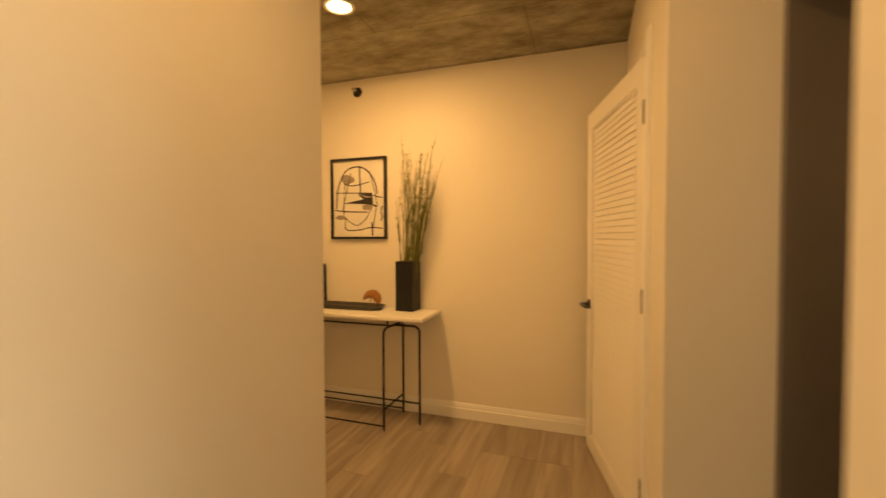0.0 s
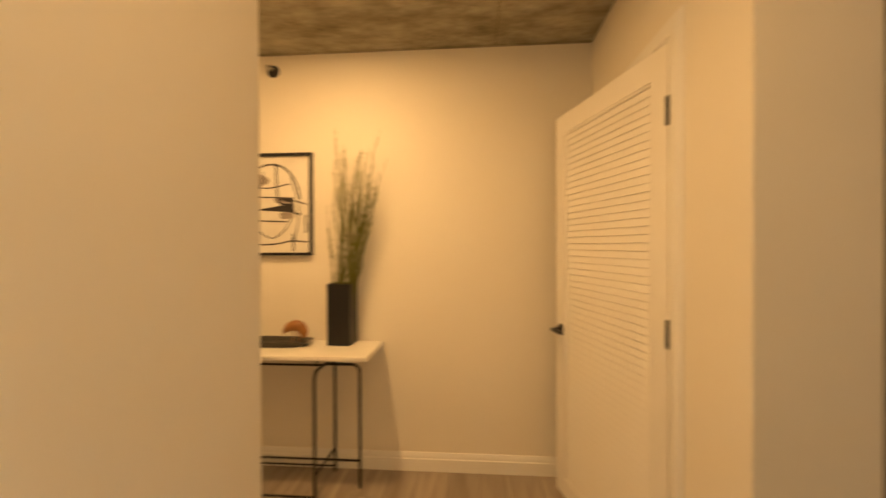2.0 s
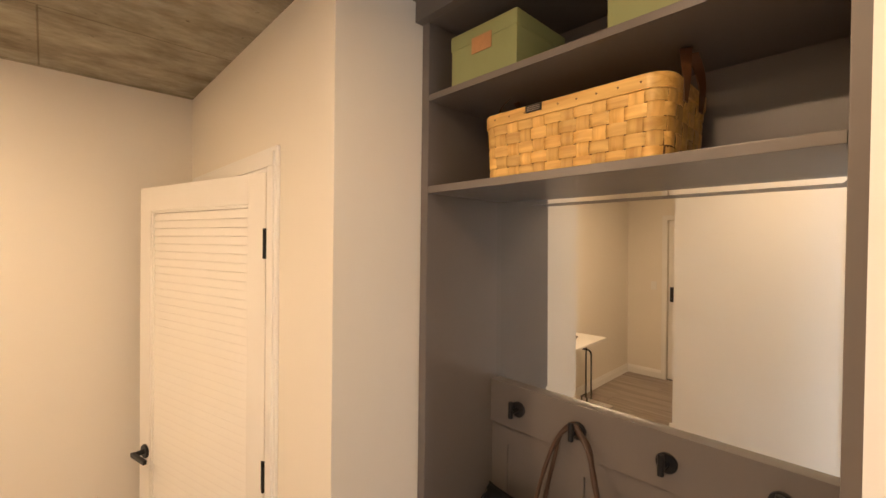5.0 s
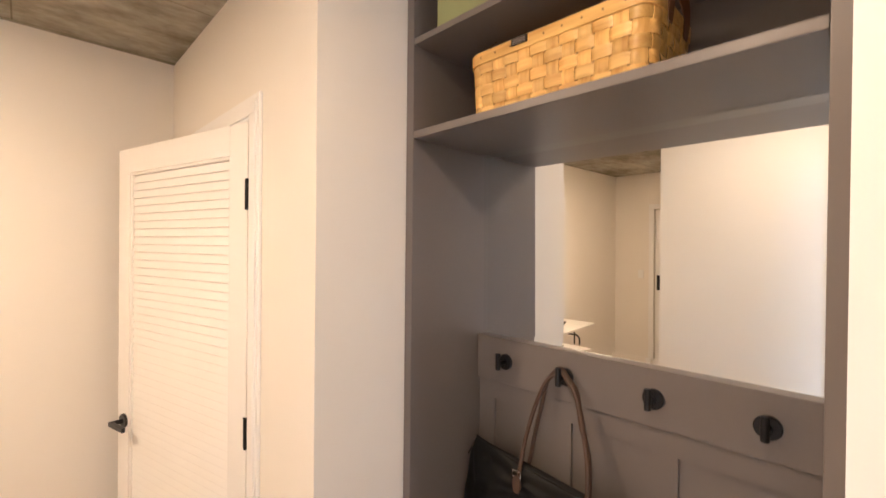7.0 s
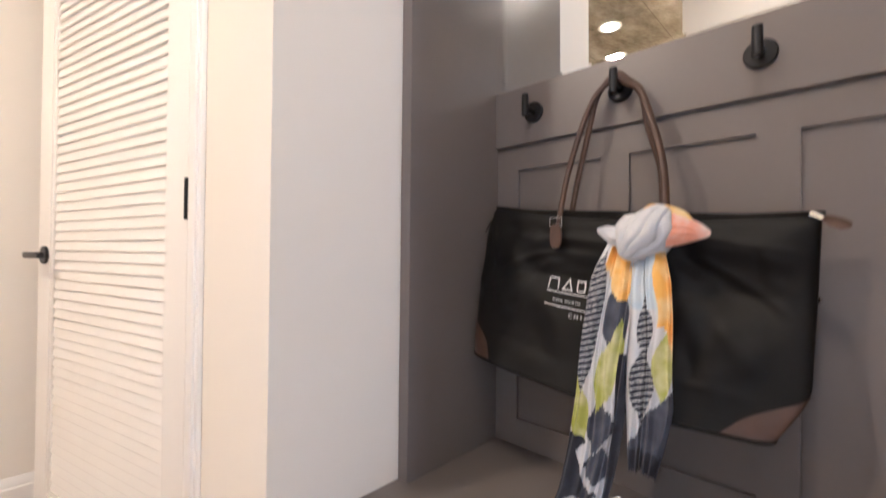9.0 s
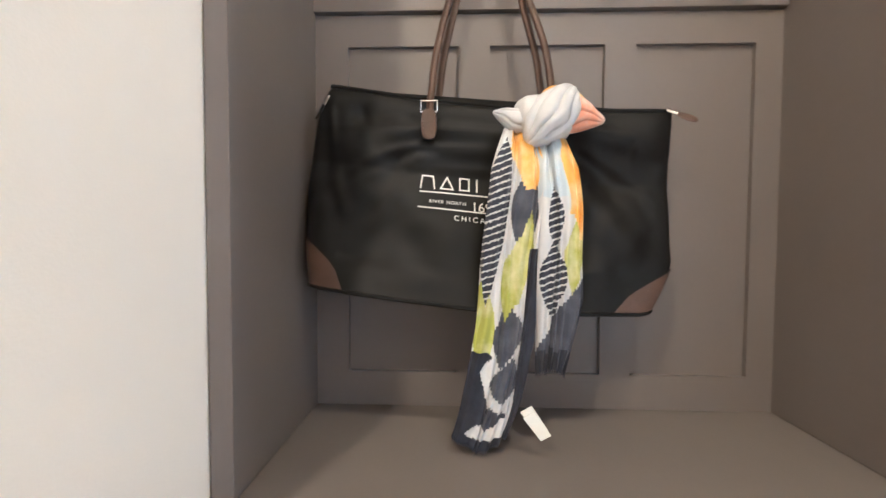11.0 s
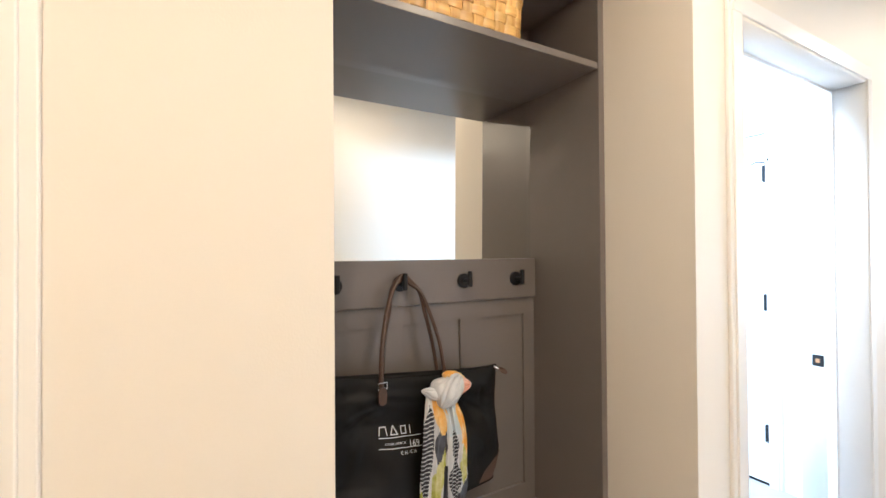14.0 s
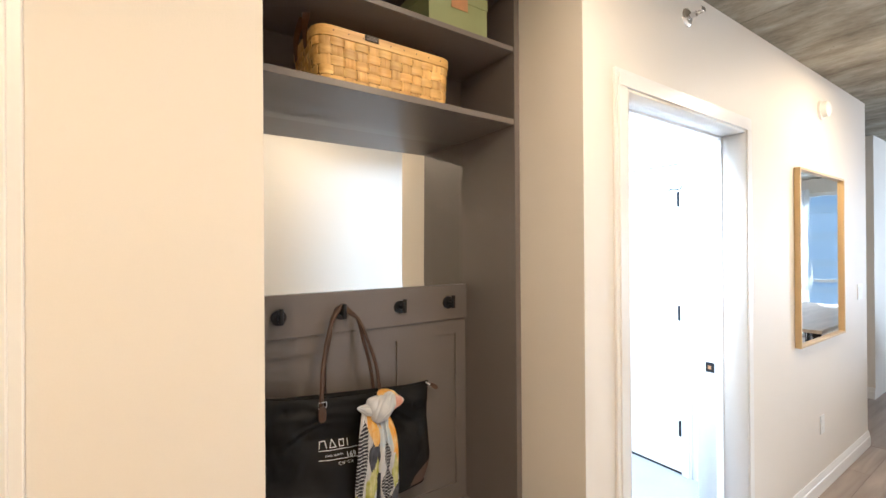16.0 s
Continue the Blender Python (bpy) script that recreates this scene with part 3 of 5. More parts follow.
# ---- foyer: picture ----
PX0, PX1, PZ0, PZ1 = -1.657, -1.155, 1.350, 2.000
picture = thing("framed_picture", "black-framed abstract ink drawing on cream paper", "picture", pose(PX0, YC, PZ0))
PW, PH = PX1 - PX0, PZ1 - PZ0
for name, lo, hi in (("frame_left", (0, 0), (0.018, PH)), ("frame_right", (PW - 0.018, 0), (PW, PH)), ("frame_top", (0.018, PH - 0.018), (PW - 0.018, PH)), ("frame_bottom", (0.018, 0), (PW - 0.018, 0.018))):
    part(name, boxes(((lo[0], -0.034, lo[1]), (hi[0], -0.002, hi[1])), bevel=0.0015), BLACK, picture)
part("paper", boxes(((0.016, -0.016, 0.016), (PW - 0.016, -0.010, PH - 0.016))), PAPER, picture)


def stroke(bm, pts, width, blot=0.35):
    """A flat brush line on the paper, uneven in width; points in shares of the picture."""
    line = [Vector((u * PW, 0, v * PH)) for u, v in pts]
    line = smooth_path(line, 9)
    prev = None
    for i, p in enumerate(line):
        d = line[min(i + 1, len(line) - 1)] - line[max(i - 1, 0)]
        s = Vector((-d.z, 0, d.x)).normalized() * width * (1 + blot * noise.noise(p * 60))
        a, b = bm.verts.new(p + s + Vector((0, -0.0168, 0))), bm.verts.new(p - s + Vector((0, -0.0168, 0)))
        if prev:
            bm.faces.new((prev[0], prev[1], b, a))
        prev = (a, b)


bm = bmesh.new()
for pts, w in (
    (((0.09, 0.38), (0.12, 0.62), (0.24, 0.82), (0.42, 0.89), (0.62, 0.86), (0.78, 0.72), (0.84, 0.55)), 0.0055),
    (((0.20, 0.33), (0.27, 0.55), (0.36, 0.82)), 0.0035), (((0.70, 0.83), (0.76, 0.66), (0.82, 0.48), (0.80, 0.30), (0.74, 0.08)), 0.0035),
    (((0.52, 0.90), (0.53, 0.70), (0.56, 0.52), (0.74, 0.50)), 0.006), (((0.24, 0.68), (0.42, 0.66), (0.70, 0.70)), 0.004),
    (((0.08, 0.58), (0.40, 0.57), (0.62, 0.56), (0.92, 0.50)), 0.004), (((0.06, 0.36), (0.30, 0.34), (0.66, 0.33)), 0.0045),
    (((0.26, 0.27), (0.27, 0.12), (0.50, 0.11), (0.72, 0.14), (0.93, 0.13)), 0.0045), (((0.74, 0.21), (0.75, 0.04)), 0.006),
    (((0.24, 0.27), (0.36, 0.20), (0.48, 0.17), (0.62, 0.24), (0.72, 0.36)), 0.0035), (((0.92, 0.40), (0.90, 0.33), (0.92, 0.27), (0.90, 0.22)), 0.005),
    (((0.22, 0.44), (0.50, 0.455), (0.74, 0.42)), 0.0035), (((0.74, 0.52), (0.76, 0.42), (0.84, 0.40)), 0.006), (((0.23, 0.30), (0.25, 0.72)), 0.003)):
    stroke(bm, pts, w)
part("ink_drawing", bm, INK, picture, smooth=None)["kind"] = "stuff"
bm = bmesh.new()
for k, tri in enumerate((((0.24, 0.445), (0.74, 0.51), (0.74, 0.42)), ((0.55, 0.55), (0.75, 0.57), (0.74, 0.51)))):
    bm.faces.new([bm.verts.new((u * PW, -0.0172 - 0.0003 * k, v * PH)) for u, v in tri])
part("ink_wedge", bm, INK, picture, smooth=None)
bm = bmesh.new()
for cu, cv, ru, rv in ((0.66, 0.39, 0.10, 0.035), (0.16, 0.27, 0.09, 0.03), (0.30, 0.74, 0.12, 0.06), (0.62, 0.54, 0.13, 0.03)):
    ring = []
    for k in range(22):
        a = 2 * math.pi * k / 22
        s = 1 + 0.3 * noise.noise(Vector((math.cos(a) * 1.5 + cu * 9, math.sin(a) * 1.5, cv * 7)))
        ring.append(bm.verts.new(((cu + ru * s * math.cos(a)) * PW, -0.0164, (cv + rv * s * math.sin(a)) * PH)))
    bm.faces.new(ring)
part("grey_wash", bm, WASH, picture, smooth=None)["kind"] = "stuff"

# ---- foyer: console table ----
TX0, TX1, TY0, TY1, TZ = -2.05, -0.702, 2.05, 2.442, 0.815
console = thing("console_table", "narrow console table, pale stone top on dark iron legs", "console table", pose(0, 0, 0))
part("tabletop", boxes(((TX0, TY0, TZ - 0.028), (TX1, TY1, TZ)), bevel=0.009), STONE, console, "pale cream stone top")
R = 0.0085
CY = 2.245
for cx, out in ((-1.003, 1), (-1.75, -1)):
    for dx, dy in ((0, -0.165), (0, 0.165), (0.205 * out, 0)):
        d = Vector((dx, dy, 0))
        u = d.normalized()
        c = Vector((cx, CY, 0))
        pts = [c + d + Vector((0, 0, z)) for z in (0.0, 0.02, 0.2, 0.45, 0.675)]
        for a in (20, 45, 70, 90):
            pts.append(c + d - u * 0.045 * (1 - math.cos(radians(a))) + Vector((0, 0, 0.675 + 0.045 * math.sin(radians(a)))))
        pts.append(c + Vector((0, 0, 0.72)))
        part("leg", tube(bmesh.new(), pts, [0.005] + [R] * (len(pts) - 1), 10), IRON, console)
    part("cross_stretcher", tube(tube(bmesh.new(), [(cx, CY - 0.165, 0.15), (cx, CY + 0.165, 0.15)], 0.007, 8), [(cx, CY, 0.16), (cx + 0.205 * out, CY, 0.16)], 0.007, 8), IRON, console)
    for dx in (-0.05, 0.05):
        part("top_bracket", tube(bmesh.new(), [(cx + dx, CY, 0.72), (cx + dx, CY, TZ - 0.028)], 0.007, 8), IRON, console)
part("long_rail", tube(bmesh.new(), [(-1.75, CY, 0.712), (-1.003, CY, 0.712)], 0.007, 8), IRON, console)
part("long_rail", tube(bmesh.new(), [(-1.75, CY - 0.165, 0.035), (-1.003, CY - 0.165, 0.035)], 0.006, 8), IRON, console)
part("long_rail", tube(bmesh.new(), [(-1.75, CY + 0.165, 0.035), (-1.003, CY + 0.165, 0.035)], 0.006, 8), IRON, console)
part("long_rail", tube(bmesh.new(), [(-1.75, CY, 0.16), (-1.003, CY, 0.16)], 0.006, 8), IRON, console)

# vase with twigs
VX, VY, VW, VH = -0.935, 2.358, 0.140, 0.368
vase = thing("square_vase", "tall square black vase with a raised grid", "vase", pose(VX, VY, TZ, 0, 0, -3))
bm = bmesh.new()
h = VW / 2
for lo, hi in (((-h, -h, 0), (h, h, 0.012)), ((-h, -h, 0.012), (h, -h + 0.006, VH)), ((-h, h - 0.006, 0.012), (h, h, VH)), ((-h, -h + 0.006, 0.012), (-h + 0.006, h - 0.006, VH)), ((h - 0.006, -h + 0.006, 0.012), (h, h - 0.006, VH))):
    box(bm, lo, hi, 0.0015, 1)
part("body", bm, BLACK, vase)
bm = bmesh.new()
cols, rows_n = 12, 38
for r_ in range(rows_n):
    for c_ in range(cols):
        u0, v0 = -h + 0.006 + c_ * (VW - 0.012) / cols, 0.014 + r_ * (VH - 0.028) / rows_n
        s_u, s_v = (VW - 0.012) / cols * 0.72, (VH - 0.028) / rows_n * 0.72
        base = [bm.verts.new((u0 + a * s_u, -h, v0 + b * s_v)) for a, b in ((0, 0), (1, 0), (1, 1), (0, 1))]
        tip = bm.verts.new((u0 + s_u / 2, -h - 0.0032, v0 + s_v / 2))
        for k in range(4):
            bm.faces.new((base[k], base[(k + 1) % 4], tip))
part("raised_grid", bm, BLACK, vase, smooth=None)["kind"] = "stuff"

rng = random.Random(5)
bm = bmesh.new()


def twig(start, way, length, radius, bend, depth):
    """A thin branch that wavers upwards, with shorter ones and buds on it."""
    p, d = Vector(start), Vector(way).normalized()
    n = max(5, int(length / 0.05))
    pts = [p.copy()]
    for k in range(n):
        d = (d + Vector((rng.gauss(0, 0.020), rng.gauss(0, 0.020), 0.01)) + bend * 0.02).normalized()
        p = p + d * length / n
        if p.y > YC - 0.012:
            p.y = YC - 0.012
        pts.append(p.copy())
    tube(bm, pts, [radius * (1 - 0.75 * k / n) for k in range(n + 1)], 5)
    for k in range(2, n):
        if depth and rng.random() < 0.42:
            side = (pts[k] - pts[k - 1]).normalized() + Vector((rng.uniform(-0.20, 0.20), rng.uniform(-0.16, 0.16), 0.10))
            twig(pts[k], side, length * rng.uniform(0.10, 0.24), radius * 0.55, bend, depth - 1)
        if rng.random() < 0.85:
            q = pts[k] + Vector((rng.gauss(0, 0.003), rng.gauss(0, 0.003), 0))
            e = Vector((rng.uniform(-0.6, 0.6), rng.uniform(-0.6, 0.6), 1)).normalized() * rng.uniform(0.008, 0.018)
            w = e.orthogonal().normalized() * 0.0032
            bm.faces.new([bm.verts.new(v) for v in (q, q + e * 0.5 + w, q + e, q + e * 0.5 - w)])


for lean, spread, count, top, off in ((Vector((0.022, -0.01, 1)), 0.016, 12, 0.83, -0.032), (Vector((0.172, 0.0, 1)), 0.021, 27, 0.86, 0.022)):
    for k in range(count):
        share = rng.uniform(0.45, 1.0)
        twig((VX + off + rng.uniform(-0.026, 0.026), VY + rng.uniform(-0.03, 0.03), TZ + 0.10), lean + Vector((rng.gauss(0, spread), rng.gauss(0, 0.03), 0)),
             0.24 + share * top, 0.0033, Vector((rng.uniform(-0.12, 0.12), 0, 0)), 2)
solid("willow_twigs", bm, TWIG, "dry green-brown twigs standing in the black vase", "branches", kind="stuff", smooth=50)

# tray and bird
tray = bmesh.new()
prof = [(0.50, 0.0), (0.86, 0.0), (1.0, 0.030), (0.97, 0.032), (0.83, 0.008), (0.50, 0.008)]
rings = []
for k in range(40):
    a = 2 * math.pi * k / 40
    ex, ey = [math.copysign(abs(c) ** 0.45, c) for c in (math.cos(a), math.sin(a))]
    rings.append([tray.verts.new((-1.44 + 0.33 * r * ex, 2.30 + 0.095 * r * ey, TZ + z)) for r, z in prof])
for k in range(40):
    a, b = rings[k], rings[(k + 1) % 40]
    for i in range(len(prof) - 1):
        tray.faces.new((a[i], b[i], b[i + 1], a[i + 1]))
tray.faces.new([r[0] for r in rings]), tray.faces.new([r[-1] for r in rings][::-1])
solid("serving_tray", tray, TRAY, "long dark shallow wooden tray on the console", "tray")
bm = bmesh.new()
bx, by, bz = -1.19, 2.275, TZ + 0.008
body_pts = smooth_path([(bx + 0.050, by, bz + 0.045), (bx + 0.042, by, bz + 0.085), (bx + 0.012, by, bz + 0.112), (bx - 0.030, by, bz + 0.108), (bx - 0.055, by, bz + 0.092), (bx - 0.072, by, bz + 0.075)], 6)
n = len(body_pts) - 1
tube(bm, body_pts, [0.006 + 0.034 * math.sin(math.pi * min(1, 0.12 + 0.75 * (k / n))) ** 1.2 * (1 - 0.45 * k / n) for k in range(n + 1)], 18)
tube(bm, [(bx - 0.072, by, bz + 0.075), (bx - 0.083, by, bz + 0.055)], [0.007, 0.001], 8)
for dx in (-0.035, 0.018):
    tube(bm, [(bx + dx, by + 0.01, bz), (bx + dx * 0.6, by + 0.008, bz + 0.05), (bx + dx * 0.5, by, bz + 0.09)], [0.0025, 0.003, 0.006], 8)
solid("bird_figurine", bm, BIRD, "small carved brown wooden bird on the tray", "figurine", smooth=60)
bm = bmesh.new()
tube(bm, [(-1.728, 2.432, TZ), (-1.728, 2.432, TZ + 0.012), (-1.728, 2.432, TZ + 0.02), (-1.728, 2.432, TZ + 0.30), (-1.728, 2.432, TZ + 0.33)], [0.030, 0.030, 0.021, 0.019, 0.015], 20)
solid("black_candlestick", bm, BLACK, "slender black candlestick at the end of the console", "candlestick")

# ---- the niche: built-in bench and shelves ----
NX, NF, NY0, NY1 = 1.200, 0.880, 0.010, 0.950     # back rail face, front of the sides, inner faces
locker = thing("built_in_locker", "grey-brown painted built-in hall locker with shelves and panelling", "built-in cabinet", pose(0, 0, 0))
part("side_panel", boxes(((NF, NY1, 0.44), (1.24, 0.982, 2.58)), bevel=0.002), GREY, locker)
part("side_panel", boxes(((NF - 0.003, -0.016, 0.44), (1.24, NY0, 2.58)), bevel=0.002), GREY, locker)
part("hook_rail", boxes(((NX, NY0, 1.252), (1.238, NY1, 1.405)), bevel=0.002), GREY, locker)
PF = 1.2125
PANELS = ((0.063, 0.296), (0.359, 0.590), (0.654, 0.882))
PZ = (0.512, 1.186)
ys = [NY0] + [v for p in PANELS for v in p] + [NY1]
for k in range(0, 8, 2):
    part("stile", boxes(((PF, ys[k], 0.44), (1.238, ys[k + 1], 1.250))), GREY, locker)
for p in PANELS:
    part("panel_rail", boxes(((PF, p[0], PZ[1]), (1.238, p[1], 1.250))), GREY, locker)
    part("panel_rail", boxes(((PF, p[0], 0.44), (1.238, p[1], PZ[0]))), GREY, locker)
    part("panel", boxes(((PF + 0.010, p[0], PZ[0]), (1.236, p[1], PZ[1]))), GREY, locker)
part("upper_back", boxes(((1.2316, NY0, 1.406), (1.2385, NY1, 2.58))), GREY, locker)
part("shelf", boxes(((NF, NY0 + 0.001, 2.050), (1.231, NY1 - 0.001, 2.072)), bevel=0.002), GREY, locker)
part("shelf", boxes(((NF, NY0 + 0.001, 2.336), (1.231, NY1 - 0.001, 2.355)), bevel=0.002), GREY, locker)
part("header", boxes(((0.850, -0.017, 2.578), (0.879, 0.983, 2.66)), bevel=0.002), GREY, locker)
part("top_board", boxes(((0.8795, -0.016, 2.582), (1.24, 0.982, 2.60))), GREY, locker)

bench = thing("bench", "grey-brown painted built-in bench under the hooks", "bench", pose(0, 0, 0))
part("seat", boxes(((0.655, -0.017, 0.404), (1.2395, 0.983, 0.4395)), bevel=0.004), GREY, bench)
part("front_board", boxes(((0.690, -0.017, 0.10), (0.712, 0.983, 0.4035)), bevel=0.002), GREY, bench)
part("kick_board", boxes(((0.74, -0.017, 0.0), (0.76, 0.983, 0.0995))), GREY, bench)

mirror = thing("wall_mirror", "frameless mirror set above the hook rail", "mirror", pose(0, 0, 0))
bm = bmesh.new()
x0, x1, e = 1.2312, 1.2280, 0.019
y0, y1, za, zb = NY0 + 0.002, NY1 - 0.002, 1.4055, 2.0495
LEAN, RISE = 0.0110, 0.0008     # forward lean of the glass; how far its ground edge turns inwards
outer = ((y0, za), (y1, za), (y1, zb), (y0, zb))
inner = ((y0 + e, za + e), (y1 - e, za + e), (y1 - e, zb - e), (y0 + e, zb - e))
back = [bm.verts.new((x0, y, z)) for y, z in outer]
mid = [bm.verts.new((x1 - LEAN * (z - za) - RISE, y, z)) for y, z in outer]
front = [bm.verts.new((x1 - LEAN * (z - za), y, z)) for y, z in inner]
bm.faces.new(front), bm.faces.new(back)
for k in range(4):
    j = (k + 1) % 4
    bm.faces.new((back[k], back[j], mid[j], mid[k]))
    bm.faces.new((mid[k], mid[j], front[j], front[k]))
part("glass", bm, MIRROR, mirror, smooth=None)

# hooks
hook = None
for y in (0.826, 0.604, 0.352, 0.114):
    if hook is None:
        hook = thing("coat_hook", "matt black coat hook with a round plate", "hook", pose(NX, y, 1.328), "coat hooks on the rail")
        part("plate", disc(bmesh.new(), (0, 0, 0), (-1, 0, 0), 0.0265, 0.009, 36, 0.002), BLACK, hook)
        part("stem", disc(bmesh.new(), (-0.009, 0, 0), (-1, 0, 0), 0.008, 0.036, 18), BLACK, hook)
        part("pin", disc(disc(bmesh.new(), (-0.045, 0, 0.005), (0, 0, 1), 0.0085, 0.031, 18, 0.0015), (-0.045, 0, 0.005), (0, 0, -1), 0.0085, 0.024, 18, 0.0015), BLACK, hook)
    else:
        copy_thing(hook, pose(NX, y, 1.328))

# ---- basket ----
basket = thing("woven_basket", "honey-coloured woven wood-splint basket with leather handles", "basket", pose(1.0675, 0.523, 2.072))
BL, BD, BH, BR = 0.497, 0.280, 0.178, 0.045     # along y, along x, height, corner radius


def around(s):
    """The place and outward way at a share s of the basket's rim, from the front middle."""
    hx, hy = BD / 2, BL / 2
    segs = [(2 * (hy - BR), "f"), (math.pi / 2 * BR, "c0"), (2 * (hx - BR), "r"), (math.pi / 2 * BR, "c1"), (2 * (hy - BR), "b"), (math.pi / 2 * BR, "c2"), (2 * (hx - BR), "l"), (math.pi / 2 * BR, "c3")]
    total = sum(v for v, _ in segs)
    d = (s % 1.0) * total
    for v, k in segs:
        if d <= v:
            break
        d -= v
    q = d / v
    corner = {"c0": (-hx + BR, -hy + BR, 180), "c1": (hx - BR, -hy + BR, 270), "c2": (hx - BR, hy - BR, 0), "c3": (-hx + BR, hy - BR, 90)}
    if k in corner:
        cx, cy, a0 = corner[k]
        a = radians(a0 + 90 * q)
        return Vector((cx + BR * math.cos(a), cy + BR * math.sin(a), 0)), Vector((math.cos(a), math.sin(a), 0))
    if k == "f":
        return Vector((-hx, hy - BR - d, 0)), Vector((-1, 0, 0))
    if k == "r":
        return Vector((-hx + BR + d, -hy, 0)), Vector((0, -1, 0))
    if k == "b":
        return Vector((hx, -hy + BR + d, 0)), Vector((1, 0, 0))
    return Vector((hx - BR - d, hy, 0)), Vector((0, 1, 0))


# shell behind the weave, coloured dark as the shade between splints
bm = bmesh.new()
inner = []
for k in range(96):
    p, n = around(k / 96)
    inner.append([bm.verts.new(p - n * dd + Vector((0, 0, z))) for dd, z in ((0.008, 0.004), (0.004, BH), (0.010, BH), (0.014, 0.01))])
for k in range(96):
    a, b = inner[k], inner[(k + 1) % 96]
    for i in range(3):
        bm.faces.new((a[i], b[i], b[i + 1], a[i + 1]))
bm.faces.new([v[0] for v in inner]), bm.faces.new([v[3] for v in inner])
part("lining", bm, GAP_SHADE, basket)
COLS, ROWS = 36, 5
rng = random.Random(11)


def splint(s0, s1, z0_, z1_, lift, mat, along):
    """One visible crossing of the weave: a strip bowed outwards between its two ends."""
    bm = bmesh.new()
    grid = []
    steps_s, steps_z = (6, 2) if along else (3, 5)
    for i in range(steps_s + 1):
        col = []
        for j in range(steps_z + 1):
            s, z = s0 + (s1 - s0) * i / steps_s, z0_ + (z1_ - z0_) * j / steps_z
            q = i / steps_s if along else j / steps_z
            p, n = around(s)
            taper = 1 - 0.035 * (1 - z / BH)
            col.append(bm.verts.new(Vector((p.x * taper, p.y * taper, z)) + n * (lift * math.sin(math.pi * q) ** 0.6 - 0.0015)))
        grid.append(col)
    for i in range(steps_s):
        for j in range(steps_z):
            bm.faces.new((grid[i][j], grid[i + 1][j], grid[i + 1][j + 1], grid[i][j + 1]))
    geo = bmesh.ops.extrude_face_region(bm, geom=list(bm.faces))
    for v in [g for g in geo["geom"] if isinstance(g, bmesh.types.BMVert)]:
        flat = Vector((v.co.x, v.co.y, 0)).normalized()
        v.co -= flat * 0.0022
    part("splint", bm, mat, basket, smooth=50)


rh = (BH - 0.026) / ROWS
for r_ in range(ROWS):
    for c_ in range(COLS):
        s0, s1 = c_ / COLS, (c_ + 1) / COLS
        gap = 0.04 / COLS
        zz0, zz1 = 0.002 + r_ * rh, 0.002 + (r_ + 1) * rh
        if (r_ + c_) % 2 == 0:
            splint(s0 - 0.12 / COLS, s1 + 0.12 / COLS, zz0 + 0.0012, zz1 - 0.0012, 0.0042 + rng.uniform(-0.0006, 0.0006), SPLINT_H, True)
        else:
            splint(s0 + gap * 2.5, s1 - gap * 2.5, zz0 - 0.003, zz1 + 0.003, 0.0036 + rng.uniform(-0.0006, 0.0006), SPLINT_V, False)
bm = bmesh.new()
ringa = []
for k in range(96):
    p, n = around(k / 96)
    ringa.append([bm.verts.new(p + n * dd + Vector((0, 0, z))) for dd, z in ((0.0045, BH - 0.028), (0.0052, BH + 0.002), (0.003, BH + 0.0045), (-0.010, BH + 0.0045), (-0.010, BH - 0.026), (0.0, BH - 0.029))])
for k in range(96):
    a, b = ringa[k], ringa[(k + 1) % 96]
    for i in range(6):
        bm.faces.new((a[i], b[i], b[(i + 1) % 6], a[(i + 1) % 6]))
part("rim", bm, SPLINT_H, basket)
bm = bmesh.new()
top = []
for k in range(96):
    p, n = around(k / 96)
    top.append(bm.verts.new(p - n * 0.009 + Vector((0, 0, BH + 0.001))))
bm.faces.new(top)
part("lid", bm, SPLINT_H, basket)
part("name_tag", boxes(((-BD / 2 - 0.0085, 0.045, BH - 0.016), (-BD / 2 - 0.005, 0.093, BH + 0.003)), bevel=0.001), IRON, basket, "small dark metal tag")
for dz in (0.0, -0.0045, -0.009):
    part("tag_bar", boxes(((-BD / 2 - 0.0092, 0.050, BH - 0.0035 + dz), (-BD / 2 - 0.0084, 0.088, BH - 0.0017 + dz))), WASH, basket)
tack = finish(disc(bmesh.new(), (0, 0, 0), (-1, 0, 0), 0.0022, 0.0012, 8), "tack", STRAP, 40)
for k in range(9):
    ob = new("tack", tack)
    ob.parent, ob.location = basket, (-BD / 2 - 0.0050, -0.196 + k * 0.049, BH - 0.012)
